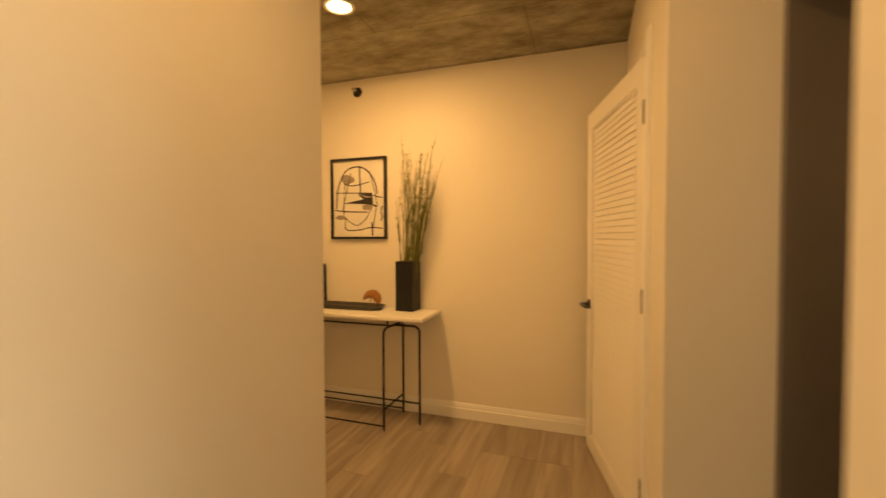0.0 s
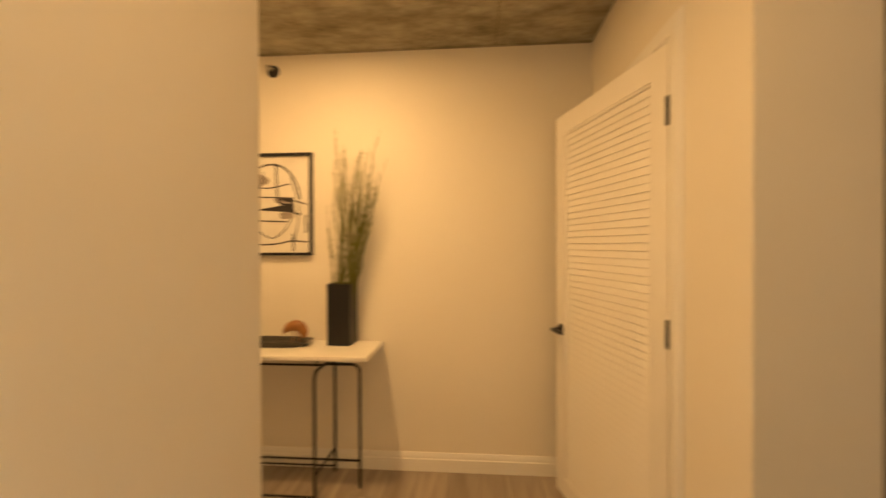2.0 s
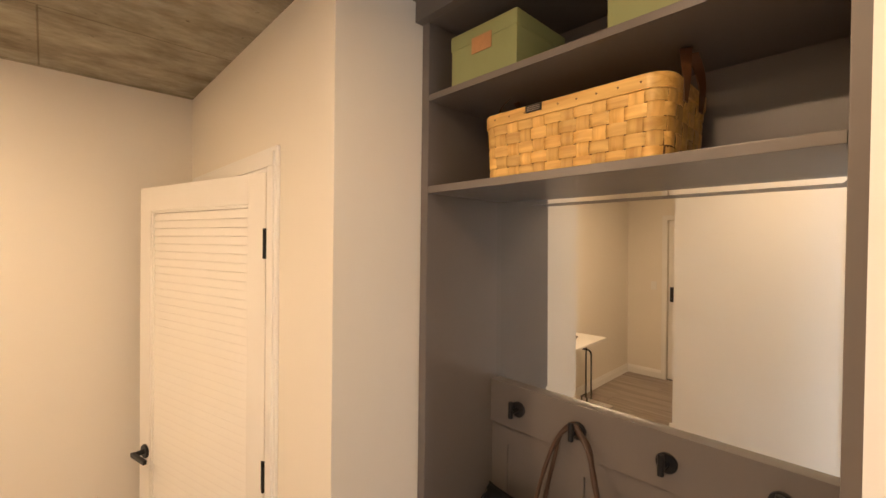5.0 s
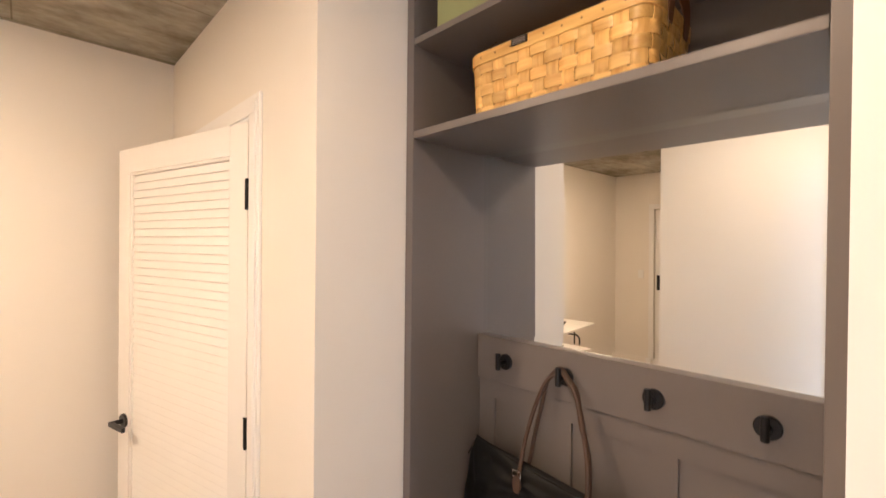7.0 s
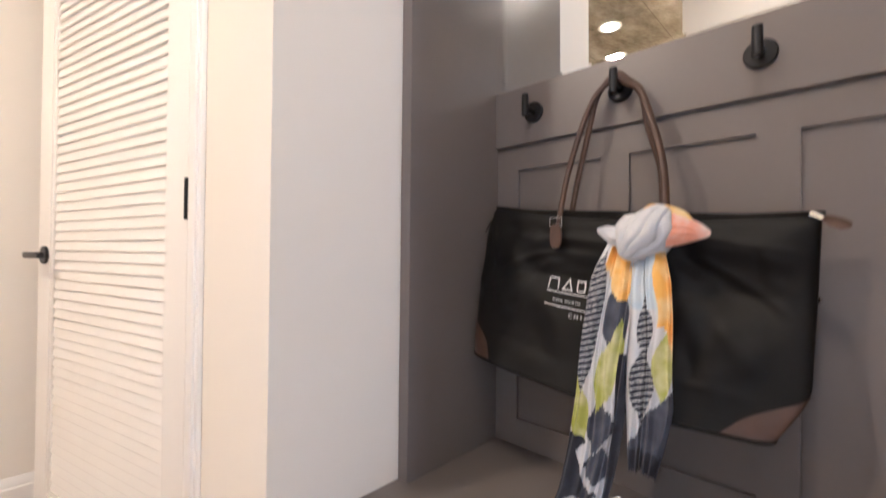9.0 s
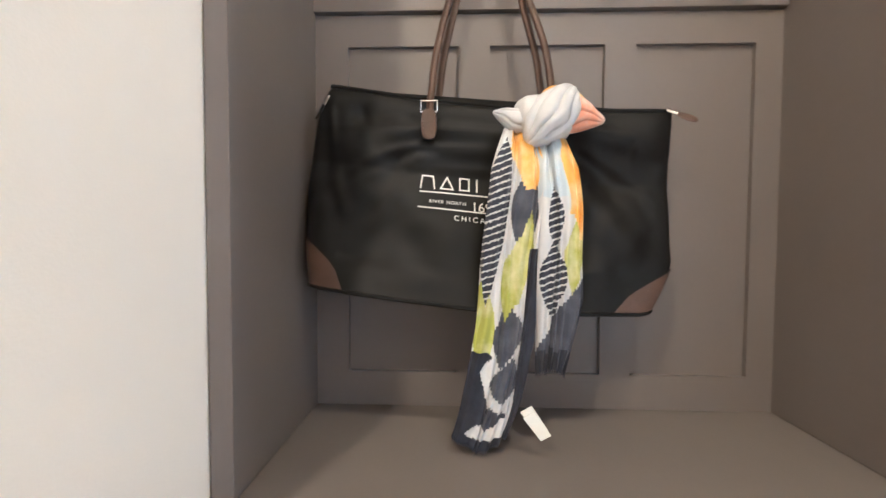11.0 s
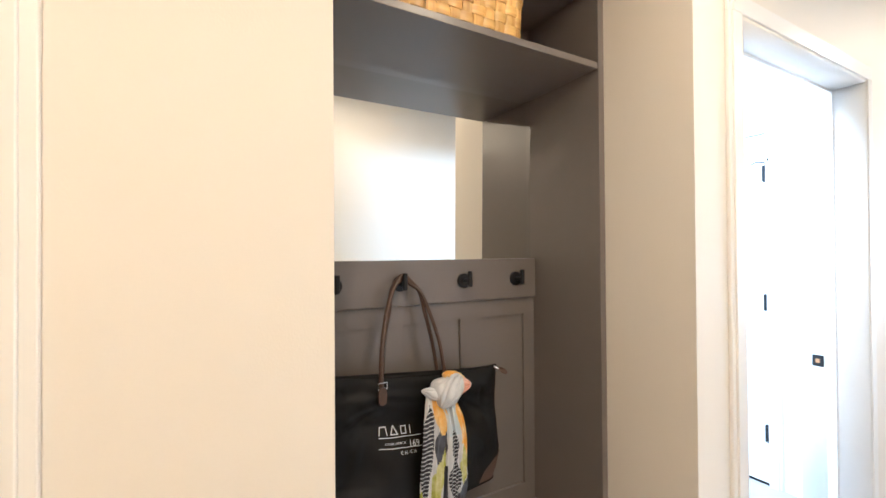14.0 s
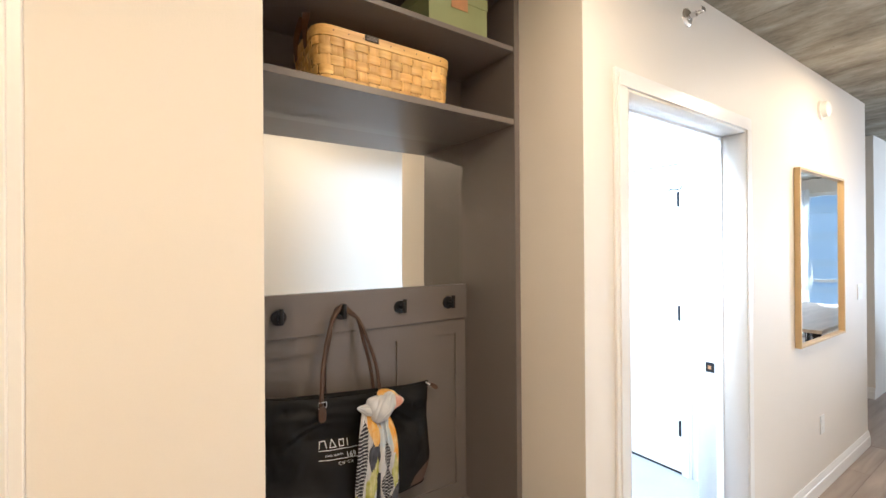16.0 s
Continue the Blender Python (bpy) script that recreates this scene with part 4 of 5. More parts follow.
for sgn in (-1, 1):
    for dx in (-0.055, 0.055):
        bm = bmesh.new()
        line = smooth_path([(dx, sgn * (BL / 2 + 0.007), BH - 0.045), (dx, sgn * (BL / 2 + 0.009), BH + 0.005), (dx * 0.86, sgn * (BL / 2 + 0.004), BH + 0.05), (dx * 0.42, sgn * (BL / 2 - 0.004), BH + 0.084), (0, sgn * (BL / 2 - 0.006), BH + 0.090)], 6)
        prev = None
        for i, p in enumerate(line):
            turn = 0.5 * math.pi * min(1.0, i / (len(line) - 1) * 1.05) ** 1.3
            w = Vector((math.cos(turn), sgn * math.sin(turn), 0)) * 0.0125
            along = (line[min(i + 1, len(line) - 1)] - line[max(i - 1, 0)]).normalized()
            o = along.cross(w).normalized() * 0.0024
            ring = [bm.verts.new(v) for v in (p - w, p + w, p + w + o, p - w + o)]
            if prev:
                for k in range(4):
                    bm.faces.new((prev[k], prev[(k + 1) % 4], ring[(k + 1) % 4], ring[k]))
            else:
                bm.faces.new(ring)
            prev = ring
        bm.faces.new(prev)
        part("handle_strap", bm, STRAP, basket, "brown leather strap handle")


def storage_box(y0, y1):
    """A lidded card box with a label holder on its front."""
    w, d, hgt = y1 - y0, 0.235, 0.150
    ob = thing("storage_box", "olive green card storage box with a copper label", "box", pose(1.012, (y0 + y1) / 2, 2.355), "green storage boxes on the shelf")
    body_ = part("box_body", boxes(((-d / 2 + 0.002, -w / 2 + 0.002, 0), (d / 2 - 0.002, w / 2 - 0.002, hgt - 0.040)), bevel=0.002), GREEN_CARD, ob)
    part("lid", boxes(((-d / 2, -w / 2, hgt - 0.042), (d / 2, w / 2, hgt)), bevel=0.002), GREEN_CARD, ob)
    part("label_plate", boxes(((-d / 2 - 0.0022, -0.036, hgt - 0.075), (-d / 2 - 0.0002, 0.036, hgt - 0.030)), bevel=0.0008), COPPER, body_, "copper coloured label plate")
    return ob


storage_box(0.628, 0.868)
storage_box(0.128, 0.392)

# ---- travel bag on the second hook ----
bag = thing("travel_bag", "black canvas travel bag with brown leather corners hanging from a hook", "bag", pose(0, 0, 0))


def mix(a, b, t):
    return a + (b - a) * t


# creases of the front: two ends (y, z), height, breadth
CREASES = (
    ((0.485, 0.965), (0.335, 0.760), 0.015, 0.016), ((0.490, 0.985), (0.295, 0.940), 0.012, 0.013), ((0.470, 0.955), (0.300, 0.850), -0.010, 0.015),
    ((0.480, 0.930), (0.420, 0.720), -0.010, 0.014), ((0.706, 0.965), (0.860, 0.905), 0.009, 0.012), ((0.712, 0.960), (0.800, 0.800), 0.007, 0.013),
    ((0.690, 0.965), (0.610, 0.900), 0.009, 0.010), ((0.885, 1.030), (0.850, 0.820), 0.008, 0.014), ((0.860, 0.765), (0.640, 0.725), -0.008, 0.014),
    ((0.560, 0.985), (0.640, 0.945), 0.011, 0.011), ((0.830, 1.030), (0.780, 0.930), -0.007, 0.012), ((0.390, 1.000), (0.310, 0.900), 0.008, 0.012),
    ((0.345, 0.960), (0.315, 0.820), -0.008, 0.012), ((0.440, 0.735), (0.330, 0.715), 0.007, 0.012),
)


def crease(y, z):
    """How far the creases push the canvas out at a place of the front."""
    out = 0.0
    for (ya, za_), (yb, zb_), amp, wide in CREASES:
        dy, dz = yb - ya, zb_ - za_
        q = max(0.0, min(1.0, ((y - ya) * dy + (z - za_) * dz) / (dy * dy + dz * dz)))
        bow = 0.010 * math.sin(math.pi * q)
        d = math.hypot(y - ya - dy * q - bow, z - za_ - dz * q - bow)
        out += amp * math.exp(-(d / (0.66 * wide * (0.7 + 0.8 * q))) ** 2) * math.sin(math.pi * min(1.0, 0.18 + 0.8 * q))
    return out


def bag_ring(v, s, lift=0.0):
    """A point of the bag's skin: v up, s round it (0 to 1 from the front's +y end along the front, then the back)."""
    zt = lambda u: 1.075 - 0.050 * u - 0.016 * math.sin(math.pi * u)
    zb = lambda u: 0.712 - 0.030 * min(1, u * 1.8) - 0.016 * u
    yl = 0.905 + 0.030 * math.sin(math.pi * min(1, (1 - v) * 0.80))
    yl -= 0.016 * max(0.0, (v - 0.84) / 0.16) ** 2
    yr = 0.266 + 0.014 * (1 - v) + 0.040 * max(0.0, 1 - v / 0.24) ** 1.3
    xf = mix(1.036, 1.112, min(1, v * 1.6) ** 0.8) - 0.012 * math.sin(math.pi * v) * 0.5
    xb = mix(1.196, 1.150, max(0, v - 0.35) / 0.65)
    if v > 0.9:
        k = (v - 0.9) / 0.1
        xf, xb = mix(xf, 1.122, k * k), mix(xb, 1.134, k)
    a = 2 * math.pi * s
    pinch = max(0.0, -math.cos(a) - 0.35) / 0.65 * max(0.0, 1 - v / 0.75)
    xf, xb = mix(xf, 1.075, 0.5 * pinch), mix(xb, 1.105, pinch)
    e = 0.34 + (0.42 if math.cos(a) < 0 else 0.16) * (1 - v) ** 1.4
    cu = math.copysign(abs(math.cos(a)) ** e, math.cos(a))
    cw = math.copysign(abs(math.sin(a)) ** 0.62, math.sin(a))
    u = (1 - cu) / 2
    w = (1 - cw) / 2
    y = mix(yl, yr, u)
    x = mix(xf, xb, w)
    z = mix(zb(u) + 0.030 * pinch * max(0.0, w - 0.2), zt(u), v)
    front = max(0, cw)
    q = Vector((x, y, z))
    # sagging folds that fan out from the handle and the knot
    f = 0.0
    for fy, fz, amp, wide in ((0.70, 1.0, 0.010, 5.0), (0.50, 1.02, 0.015, 6.0)):
        dy, dz = y - fy, z - fz
        r = math.hypot(dy, dz) + 1e-4
        f += amp * math.sin(wide * math.atan2(dy, -dz) + 7 * noise.noise(Vector((fy, r * 5, 0)))) * min(1, r / 0.10) * math.exp(-r / 0.22)
    dy, dz = y - 0.51, z - 1.0
    r = math.hypot(dy, dz) + 1e-4
    ridge = (1 - abs(noise.noise(Vector((math.atan2(dy, -dz) * 2.6, r * 1.8, 4.0))))) ** 6
    f += 0.010 * ridge * min(1, r / 0.09) * math.exp(-r / 0.30)
    f += 0.012 * noise.noise(Vector((y * 9, z * 9, 0.3))) + 0.004 * noise.noise(Vector((y * 30 + z * 14, z * 24 - y * 10, 2.3)))
    f += crease(y, z)
    f *= min(1, v * 7) * min(1, (1 - v) * 9) * front
    x -= f + lift * cw
    y += lift * cu
    return Vector((x, y, z))


bm = bmesh.new()
NS, NV = 240, 72
grid = [[bm.verts.new(bag_ring(j / NV, i / NS)) for i in range(NS)] for j in range(NV + 1)]
for j in range(NV):
    for i in range(NS):
        bm.faces.new((grid[j][i], grid[j][(i + 1) % NS], grid[j + 1][(i + 1) % NS], grid[j + 1][i]))
bm.faces.new(grid[0][::-1]), bm.faces.new(grid[-1])
part("canvas_body", bm, CANVAS, bag, smooth=75)
for c0, sg, reach, tall in ((0.0, 1, 0.155, 0.23), (0.5, -1, 0.128, 0.20)):
    bm = bmesh.new()
    cols = []
    n = 26
    for i in range(n + 1):
        q = i / n
        s = c0 + sg * mix(-0.12, reach, q)
        vmax = tall * math.sqrt(max(0.0, 1 - (2 * q - 1) ** 2)) + 0.004
        cols.append([bm.verts.new(bag_ring(vmax * j / 8, s % 1.0, 0.0024)) for j in range(9)])
    for i in range(n):
        for j in range(8):
            bm.faces.new((cols[i][j], cols[i + 1][j], cols[i + 1][j + 1], cols[i][j + 1]))
    part("leather_corner", bm, LEATHER, bag, "dark brown pebbled leather corner", smooth=70)
bm = bmesh.new()
tube(bm, [bag_ring(0.0, i / NS, 0.001) for i in list(range(NS)) + [0]], 0.0035, 6, False)
part("bottom_piping", bm, CANVAS, bag)
bm = bmesh.new()
tube(bm, [bag_ring(1.0, i / NS * 0.5, 0.0) + Vector((0.002, 0, 0.002)) for i in range(NS + 1)], 0.0042, 7)
part("zip_edge", bm, CANVAS, bag)
for u in (0.13, 0.17, 0.45, 0.80, 0.83):
    p = bag_ring(0.0, math.acos(max(-1, min(1, 1 - 2 * u))) / (2 * math.pi))
    part("foot_stud", disc(bmesh.new(), p + Vector((0.022, 0, 0.002)), (0, 0, -1), 0.0055, 0.010, 14, 0.002), STEEL, bag)
for v, s, sy in ((0.72, 0.985, 1), (0.62, 0.515, -1)):
    p = bag_ring(v, s % 1.0)
    part("rivet", disc(bmesh.new(), p, (-0.3, sy, 0), 0.0045, 0.005, 12, 0.001), STEEL, bag)


def zip_end(p, way, leather):
    p, w = Vector(p), Vector(way).normalized()
    slider = part("zip_slider", tube(bmesh.new(), [p, p + w * 0.020], 0.005, 8, True, 0.5), STEEL, bag)
    if leather:
        line = [p + w * 0.018, p + w * 0.023, p + w * 0.036, p + w * 0.050, p + w * 0.055]
        part("pull_tab", tube(bmesh.new(), line, [0.004, 0.008, 0.0115, 0.010, 0.003], 14, True, 0.25), LEATHER, slider, "brown leather zip pull")
    else:
        part("pull_tab", tube(bmesh.new(), [p + w * 0.02, p + w * 0.05], 0.0045, 8, True, 0.4), IRON, slider)


zip_end((1.118, 0.279, 1.028), (-0.35, -0.75, -0.45), True)
zip_end((1.120, 0.893, 1.058), (-0.10, 0.45, -0.85), False)

HOOK_Y, HOOK_X, HOOK_Z = 0.604, 1.170, 1.347
for k, (xo, yo) in enumerate(((0.0, 0.0), (0.030, 0.012))):
    pts = [(1.108 + xo, 0.706 - yo * 0.3, 1.015), (1.114 + xo, 0.703 - yo, 1.06), (1.128 + xo, 0.694 - yo, 1.14), (1.146 + xo * 0.5, 0.672 - yo, 1.24), (1.158 + xo * 0.3, 0.646, 1.31),
           (HOOK_X, 0.616, HOOK_Z - 0.005 + 0.008 * k), (HOOK_X, HOOK_Y - 0.006, HOOK_Z + 0.008 * k), (HOOK_X - 0.003, 0.578, HOOK_Z - 0.020 + 0.008 * k), (1.155 + xo * 0.3, 0.548, 1.300), (1.140 + xo * 0.5, 0.518 + yo, 1.22), (1.124 + xo, 0.494 + yo, 1.13), (1.108 + xo, 0.484 + yo, 1.03)]
    part("handle", tube(bmesh.new(), smooth_path(pts, 7), 0.0078, 12, True, 0.8), LEATHER, bag, "brown rolled leather handle")
bm = bmesh.new()
xs = 1.100
ring = []
for k in range(24):
    a = 2 * math.pi * k / 24
    yy = 0.0145 * math.copysign(abs(math.cos(a)) ** 0.5, math.cos(a))
    zz = (0.028 if math.sin(a) > 0 else 0.027) * math.sin(a)
    ring.append((yy, zz))
lo = [bm.verts.new((xs - 0.001, 0.706 + y, 0.998 + z)) for y, z in ring]
hi = [bm.verts.new((xs - 0.006, 0.706 + y * 0.94, 0.998 + z * 0.96)) for y, z in ring]
bm.faces.new(hi), bm.faces.new(lo)
for k in range(24):
    bm.faces.new((lo[k], lo[(k + 1) % 24], hi[(k + 1) % 24], hi[k]))
patch = part("handle_patch", bm, LEATHER, bag, "stitched brown leather handle patch")
stitch = finish(boxes(((-0.0004, -0.0004, -0.0016), (0.0004, 0.0004, 0.0016))), "stitch", STRAP)
for k in range(7):
    for sy in (-1, 1):
        ob = new("stitch", stitch)
        ob.parent, ob.location = patch, (xs - 0.0062, 0.706 + sy * 0.0105, 0.980 + k * 0.006)
bm = bmesh.new()
sq = [(1.097, 0.706 + a * 0.0145, 1.030 + b * 0.0095) for a, b in ((-1, -1), (1, -1), (1, 1), (-1, 1), (-1, -1))]
tube(bm, sq, 0.0020, 8)
part("buckle", bm, STEEL, patch, "small square steel buckle")


def on_bag(y, z, out=0.002):
    """The bag's front face at a height and a place along it."""
    v = (z - 0.69) / (1.06 - 0.69)
    lo, hi = 0.01, 0.49
    for k in range(11):
        mid_ = (lo + hi) / 2
        best = bag_ring(max(0.01, min(0.99, v)), mid_)
        lo, hi = (mid_, hi) if best.y > y else (lo, mid_)
    return best.x - out


def lettering(text, y, z, size, spacing, name, tilt):
    """Printed words laid on the bag; they read towards -y."""
    cu = bpy.data.curves.new(name, "FONT")
    cu.body, cu.size, cu.space_character, cu.extrude = text, size, spacing, 0.0002
    ob = new(name, cu)
    me = bpy.data.meshes.new_from_object(ob.evaluated_get(bpy.context.evaluated_depsgraph_get()))
    bpy.data.objects.remove(ob)
    for vtx in me.vertices:
        u, w, d = vtx.co
        yy, zz = y - u, z + w - u * tilt
        vtx.co = (on_bag(yy, zz, 0.0042) - d, yy, zz)
    me.materials.append(PRINT)
    o = new(name, me)
    o.parent = bag
    return o


TILT_ = 0.10
lettering("RIVER NORTH", 0.704, 0.858, 0.0085, 1.25, "small_words", TILT_)
lettering("169", 0.630, 0.842, 0.024, 1.0, "number", TILT_)
lettering("CHICA", 0.660, 0.826, 0.013, 1.55, "city_words", TILT_)


def print_bar(ya, za, yb, zb, half, name="print_bar"):
    bm = bmesh.new()
    prev = None
    for k in range(17):
        q = k / 16
        y, z = mix(ya, yb, q), mix(za, zb, q)
        x = on_bag(y, z, 0.0044)
        pr = [bm.verts.new((x, y, z - half)), bm.verts.new((x, y, z + half))]
        if prev:
            bm.faces.new((prev[0], prev[1], pr[1], pr[0]))
        prev = pr
    part(name, bm, PRINT, bag, smooth=None)


print_bar(0.722, 0.879, 0.585, 0.866, 0.0011)
print_bar(0.724, 0.851, 0.585, 0.836, 0.0011)


def print_shape(y, z, pts, half=0.0013):
    """A plain printed figure drawn as a line through points right of and above its corner."""
    bm = bmesh.new()
    for (u0, w0_), (u1, w1_) in zip(pts, pts[1:]):
        d = Vector((u1 - u0, w1_ - w0_)).normalized()
        n = Vector((-d.y, d.x)) * half
        prev = None
        for k in range(7):
            q = k / 6
            c = Vector((mix(u0, u1, q), mix(w0_, w1_, q))) + d * half * (2 * q - 1)
            pr = []
            for g in (c + n, c - n):
                yy, zz = y - g.x, z + g.y - g.x * TILT_
                pr.append(bm.verts.new((on_bag(yy, zz, 0.0044), yy, zz)))
            if prev:
                bm.faces.new((prev[0], prev[1], pr[1], pr[0]))
            prev = pr
    part("emblem_shape", bm, PRINT, bag, smooth=None)


print_shape(0.720, 0.886, ((0.0, 0.0), (0.003, 0.022), (0.022, 0.022), (0.025, 0.0)))
print_shape(0.684, 0.883, ((0.0, 0.0), (0.011, 0.022), (0.022, 0.0), (0.0, 0.0)))
print_shape(0.650, 0.880, ((0.0, 0.0), (0.0, 0.021), (0.016, 0.021), (0.016, 0.0), (0.0, 0.0)))
print_shape(0.620, 0.877, ((0.0, 0.0), (0.0, 0.021)))

# ---- scarf knotted round the bag's handle ----


def scarf_material(name, base, other, lines=None):
    """Thin printed cloth in one ink, washed unevenly; lines: pale hand-drawn strokes across it."""
    m = bpy.data.materials.new(name)
    m.use_nodes = True
    t = m.node_tree
    b = principled(m)
    co = t.nodes.new("ShaderNodeTexCoord")
    wash = t.nodes.new("ShaderNodeTexNoise")
    wash.inputs["Scale"].default_value, wash.inputs["Detail"].default_value = 26.0, 4
    t.links.new(co.outputs["Object"], wash.inputs["Vector"])
    ramp = t.nodes.new("ShaderNodeValToRGB")
    els = ramp.color_ramp.elements
    els[0].position, els[0].color = 0.40, (*base, 1)
    els[1].position, els[1].color = 0.68, (*other, 1)
    t.links.new(wash.outputs["Fac"], ramp.inputs["Fac"])
    colour = ramp.outputs["Color"]
    if lines:
        wave = t.nodes.new("ShaderNodeTexWave")
        wave.inputs["Scale"].default_value, wave.inputs["Distortion"].default_value = 30.0, 1.8
        wave.inputs["Detail Scale"].default_value = 8.0
        mp = t.nodes.new("ShaderNodeMapping")
        mp.inputs["Rotation"].default_value = (radians(lines), 0, 0)
        t.links.new(co.outputs["Object"], mp.inputs["Vector"])
        wave.bands_direction = "Z"
        t.links.new(mp.outputs["Vector"], wave.inputs["Vector"])
        pick = t.nodes.new("ShaderNodeMath")
        pick.operation = "GREATER_THAN"
        pick.inputs[1].default_value = 0.84
        t.links.new(wave.outputs["Fac"], pick.inputs[0])
        mx = t.nodes.new("ShaderNodeMix")
        mx.data_type = "RGBA"
        t.links.new(pick.outputs[0], mx.inputs["Factor"])
        t.links.new(colour, mx.inputs["A"])
        mx.inputs["B"].default_value = (0.60, 0.61, 0.62, 1)
        colour = mx.outputs["Result"]
    t.links.new(colour, b.inputs["Base Color"])
    b.inputs["Roughness"].default_value = 0.8
    b.inputs["Sheen Weight"].default_value = 0.15
    weave = t.nodes.new("ShaderNodeTexNoise")
    weave.inputs["Scale"].default_value, weave.inputs["Detail"].default_value = 220.0, 3
    t.links.new(co.outputs["Object"], weave.inputs["Vector"])
    bp = t.nodes.new("ShaderNodeBump")
    bp.inputs["Strength"].default_value, bp.inputs["Distance"].default_value = 0.3, 0.0015
    t.links.new(weave.outputs["Fac"], bp.inputs["Height"])
    t.links.new(bp.outputs["Normal"], b.inputs["Normal"])
    return m


CHALK = scarf_material("chalk_cloth", (0.65, 0.65, 0.67), (0.53, 0.55, 0.60))
NAVY = scarf_material("navy_cloth", (0.010, 0.012, 0.024), (0.022, 0.026, 0.045))
SLATE = scarf_material("slate_cloth", (0.045, 0.050, 0.075), (0.09, 0.10, 0.135))
OLIVE = scarf_material("olive_cloth", (0.40, 0.42, 0.07), (0.66, 0.64, 0.36))
AMBER = scarf_material("amber_cloth", (0.78, 0.43, 0.07), (0.82, 0.66, 0.34))
SKY = scarf_material("sky_cloth", (0.52, 0.60, 0.68), (0.60, 0.63, 0.66))
CORAL = scarf_material("coral_cloth", (0.80, 0.36, 0.23), (0.82, 0.76, 0.72))
LEAFY = scarf_material("leaf_line_cloth", (0.020, 0.024, 0.045), (0.03, 0.034, 0.056), 20)
INKS = [CHALK, NAVY, SLATE, OLIVE, AMBER, SKY, LEAFY]
CHALK_I, NAVY_I, SLATE_I, OLIVE_I, AMBER_I, SKY_I, LEAFY_I = range(7)


def near(u, q, cu, cq, ru, rq, slant=0.0):
    """Whether (u, q) lies in a pointed leaf shape round (cu, cq)."""
    du, dq = u - cu - slant * (q - cq), q - cq
    return abs(dq) < rq and abs(du) < ru * math.cos(dq / rq * math.pi / 2)


def main_print(u, q):
    """The broad tail: striped leaf at its edge, olive leaves, slate diamonds with ragged sides, navy hem."""
    rag = 0.018 * math.sin(q * 90) * math.sin(q * 37 + u * 20)
    zig = abs((q * 4.4 + 0.35) % 1.0 - 0.5) * 2
    if q > 0.955 or (q > 0.66 and u < -0.36 + 0.30 * zig + rag):
        return NAVY_I
    # dark strip down the edge next to the narrow tail
    if q > 0.40 and u > 0.33 + 0.04 * math.sin(q * 9):
        return NAVY_I
    if near(u, q, -0.36, 0.30, 0.20, 0.24, -0.1):
        return LEAFY_I
    if q < 0.215 + 0.05 * math.sin(u * 7) and u > -0.26:
        return AMBER_I
    if near(u, q, 0.06, 0.47, 0.22, 0.10, -0.9) or near(u, q, -0.40, 0.59, 0.16, 0.12, 0.5) or near(u, q, 0.30, 0.40, 0.14, 0.09, 0.3):
        return OLIVE_I
    if near(u, q, 0.20, 0.31, 0.26, 0.11, 0.5):
        return SLATE_I
    if abs(u - 0.02 + rag) / 0.34 + abs(q - 0.61) / 0.085 < 1 or abs(u - 0.16 + rag) / 0.34 + abs(q - 0.74) / 0.07 < 1 or abs(u + 0.02 + rag) / 0.26 + abs(q - 0.86) / 0.05 < 1:
        return SLATE_I
    return CHALK_I


def side_print(u, q):
    """The narrow tail: pale blue above, two striped leaves, olive edge, slate hem."""
    if u > 0.12 + 0.04 * math.sin(q * 21) and 0.03 < q < 0.47 - 0.05 * math.sin(u * 9):
        return AMBER_I
    if near(u, q, -0.12, 0.44, 0.20, 0.13) or near(u, q, -0.16, 0.68, 0.28, 0.17):
        return LEAFY_I
    if near(u, q, 0.30, 0.58, 0.22, 0.17, -0.4):
        return OLIVE_I
    if q > 0.80 - 0.25 * u:
        return SLATE_I if q < 0.93 else NAVY_I
    if q < 0.36 and u < 0.18:
        return SKY_I
    return CHALK_I


scarf = thing("scarf", "thin printed white, navy and yellow scarf knotted round the handle", "scarf", pose(-0.012, 0, 0))


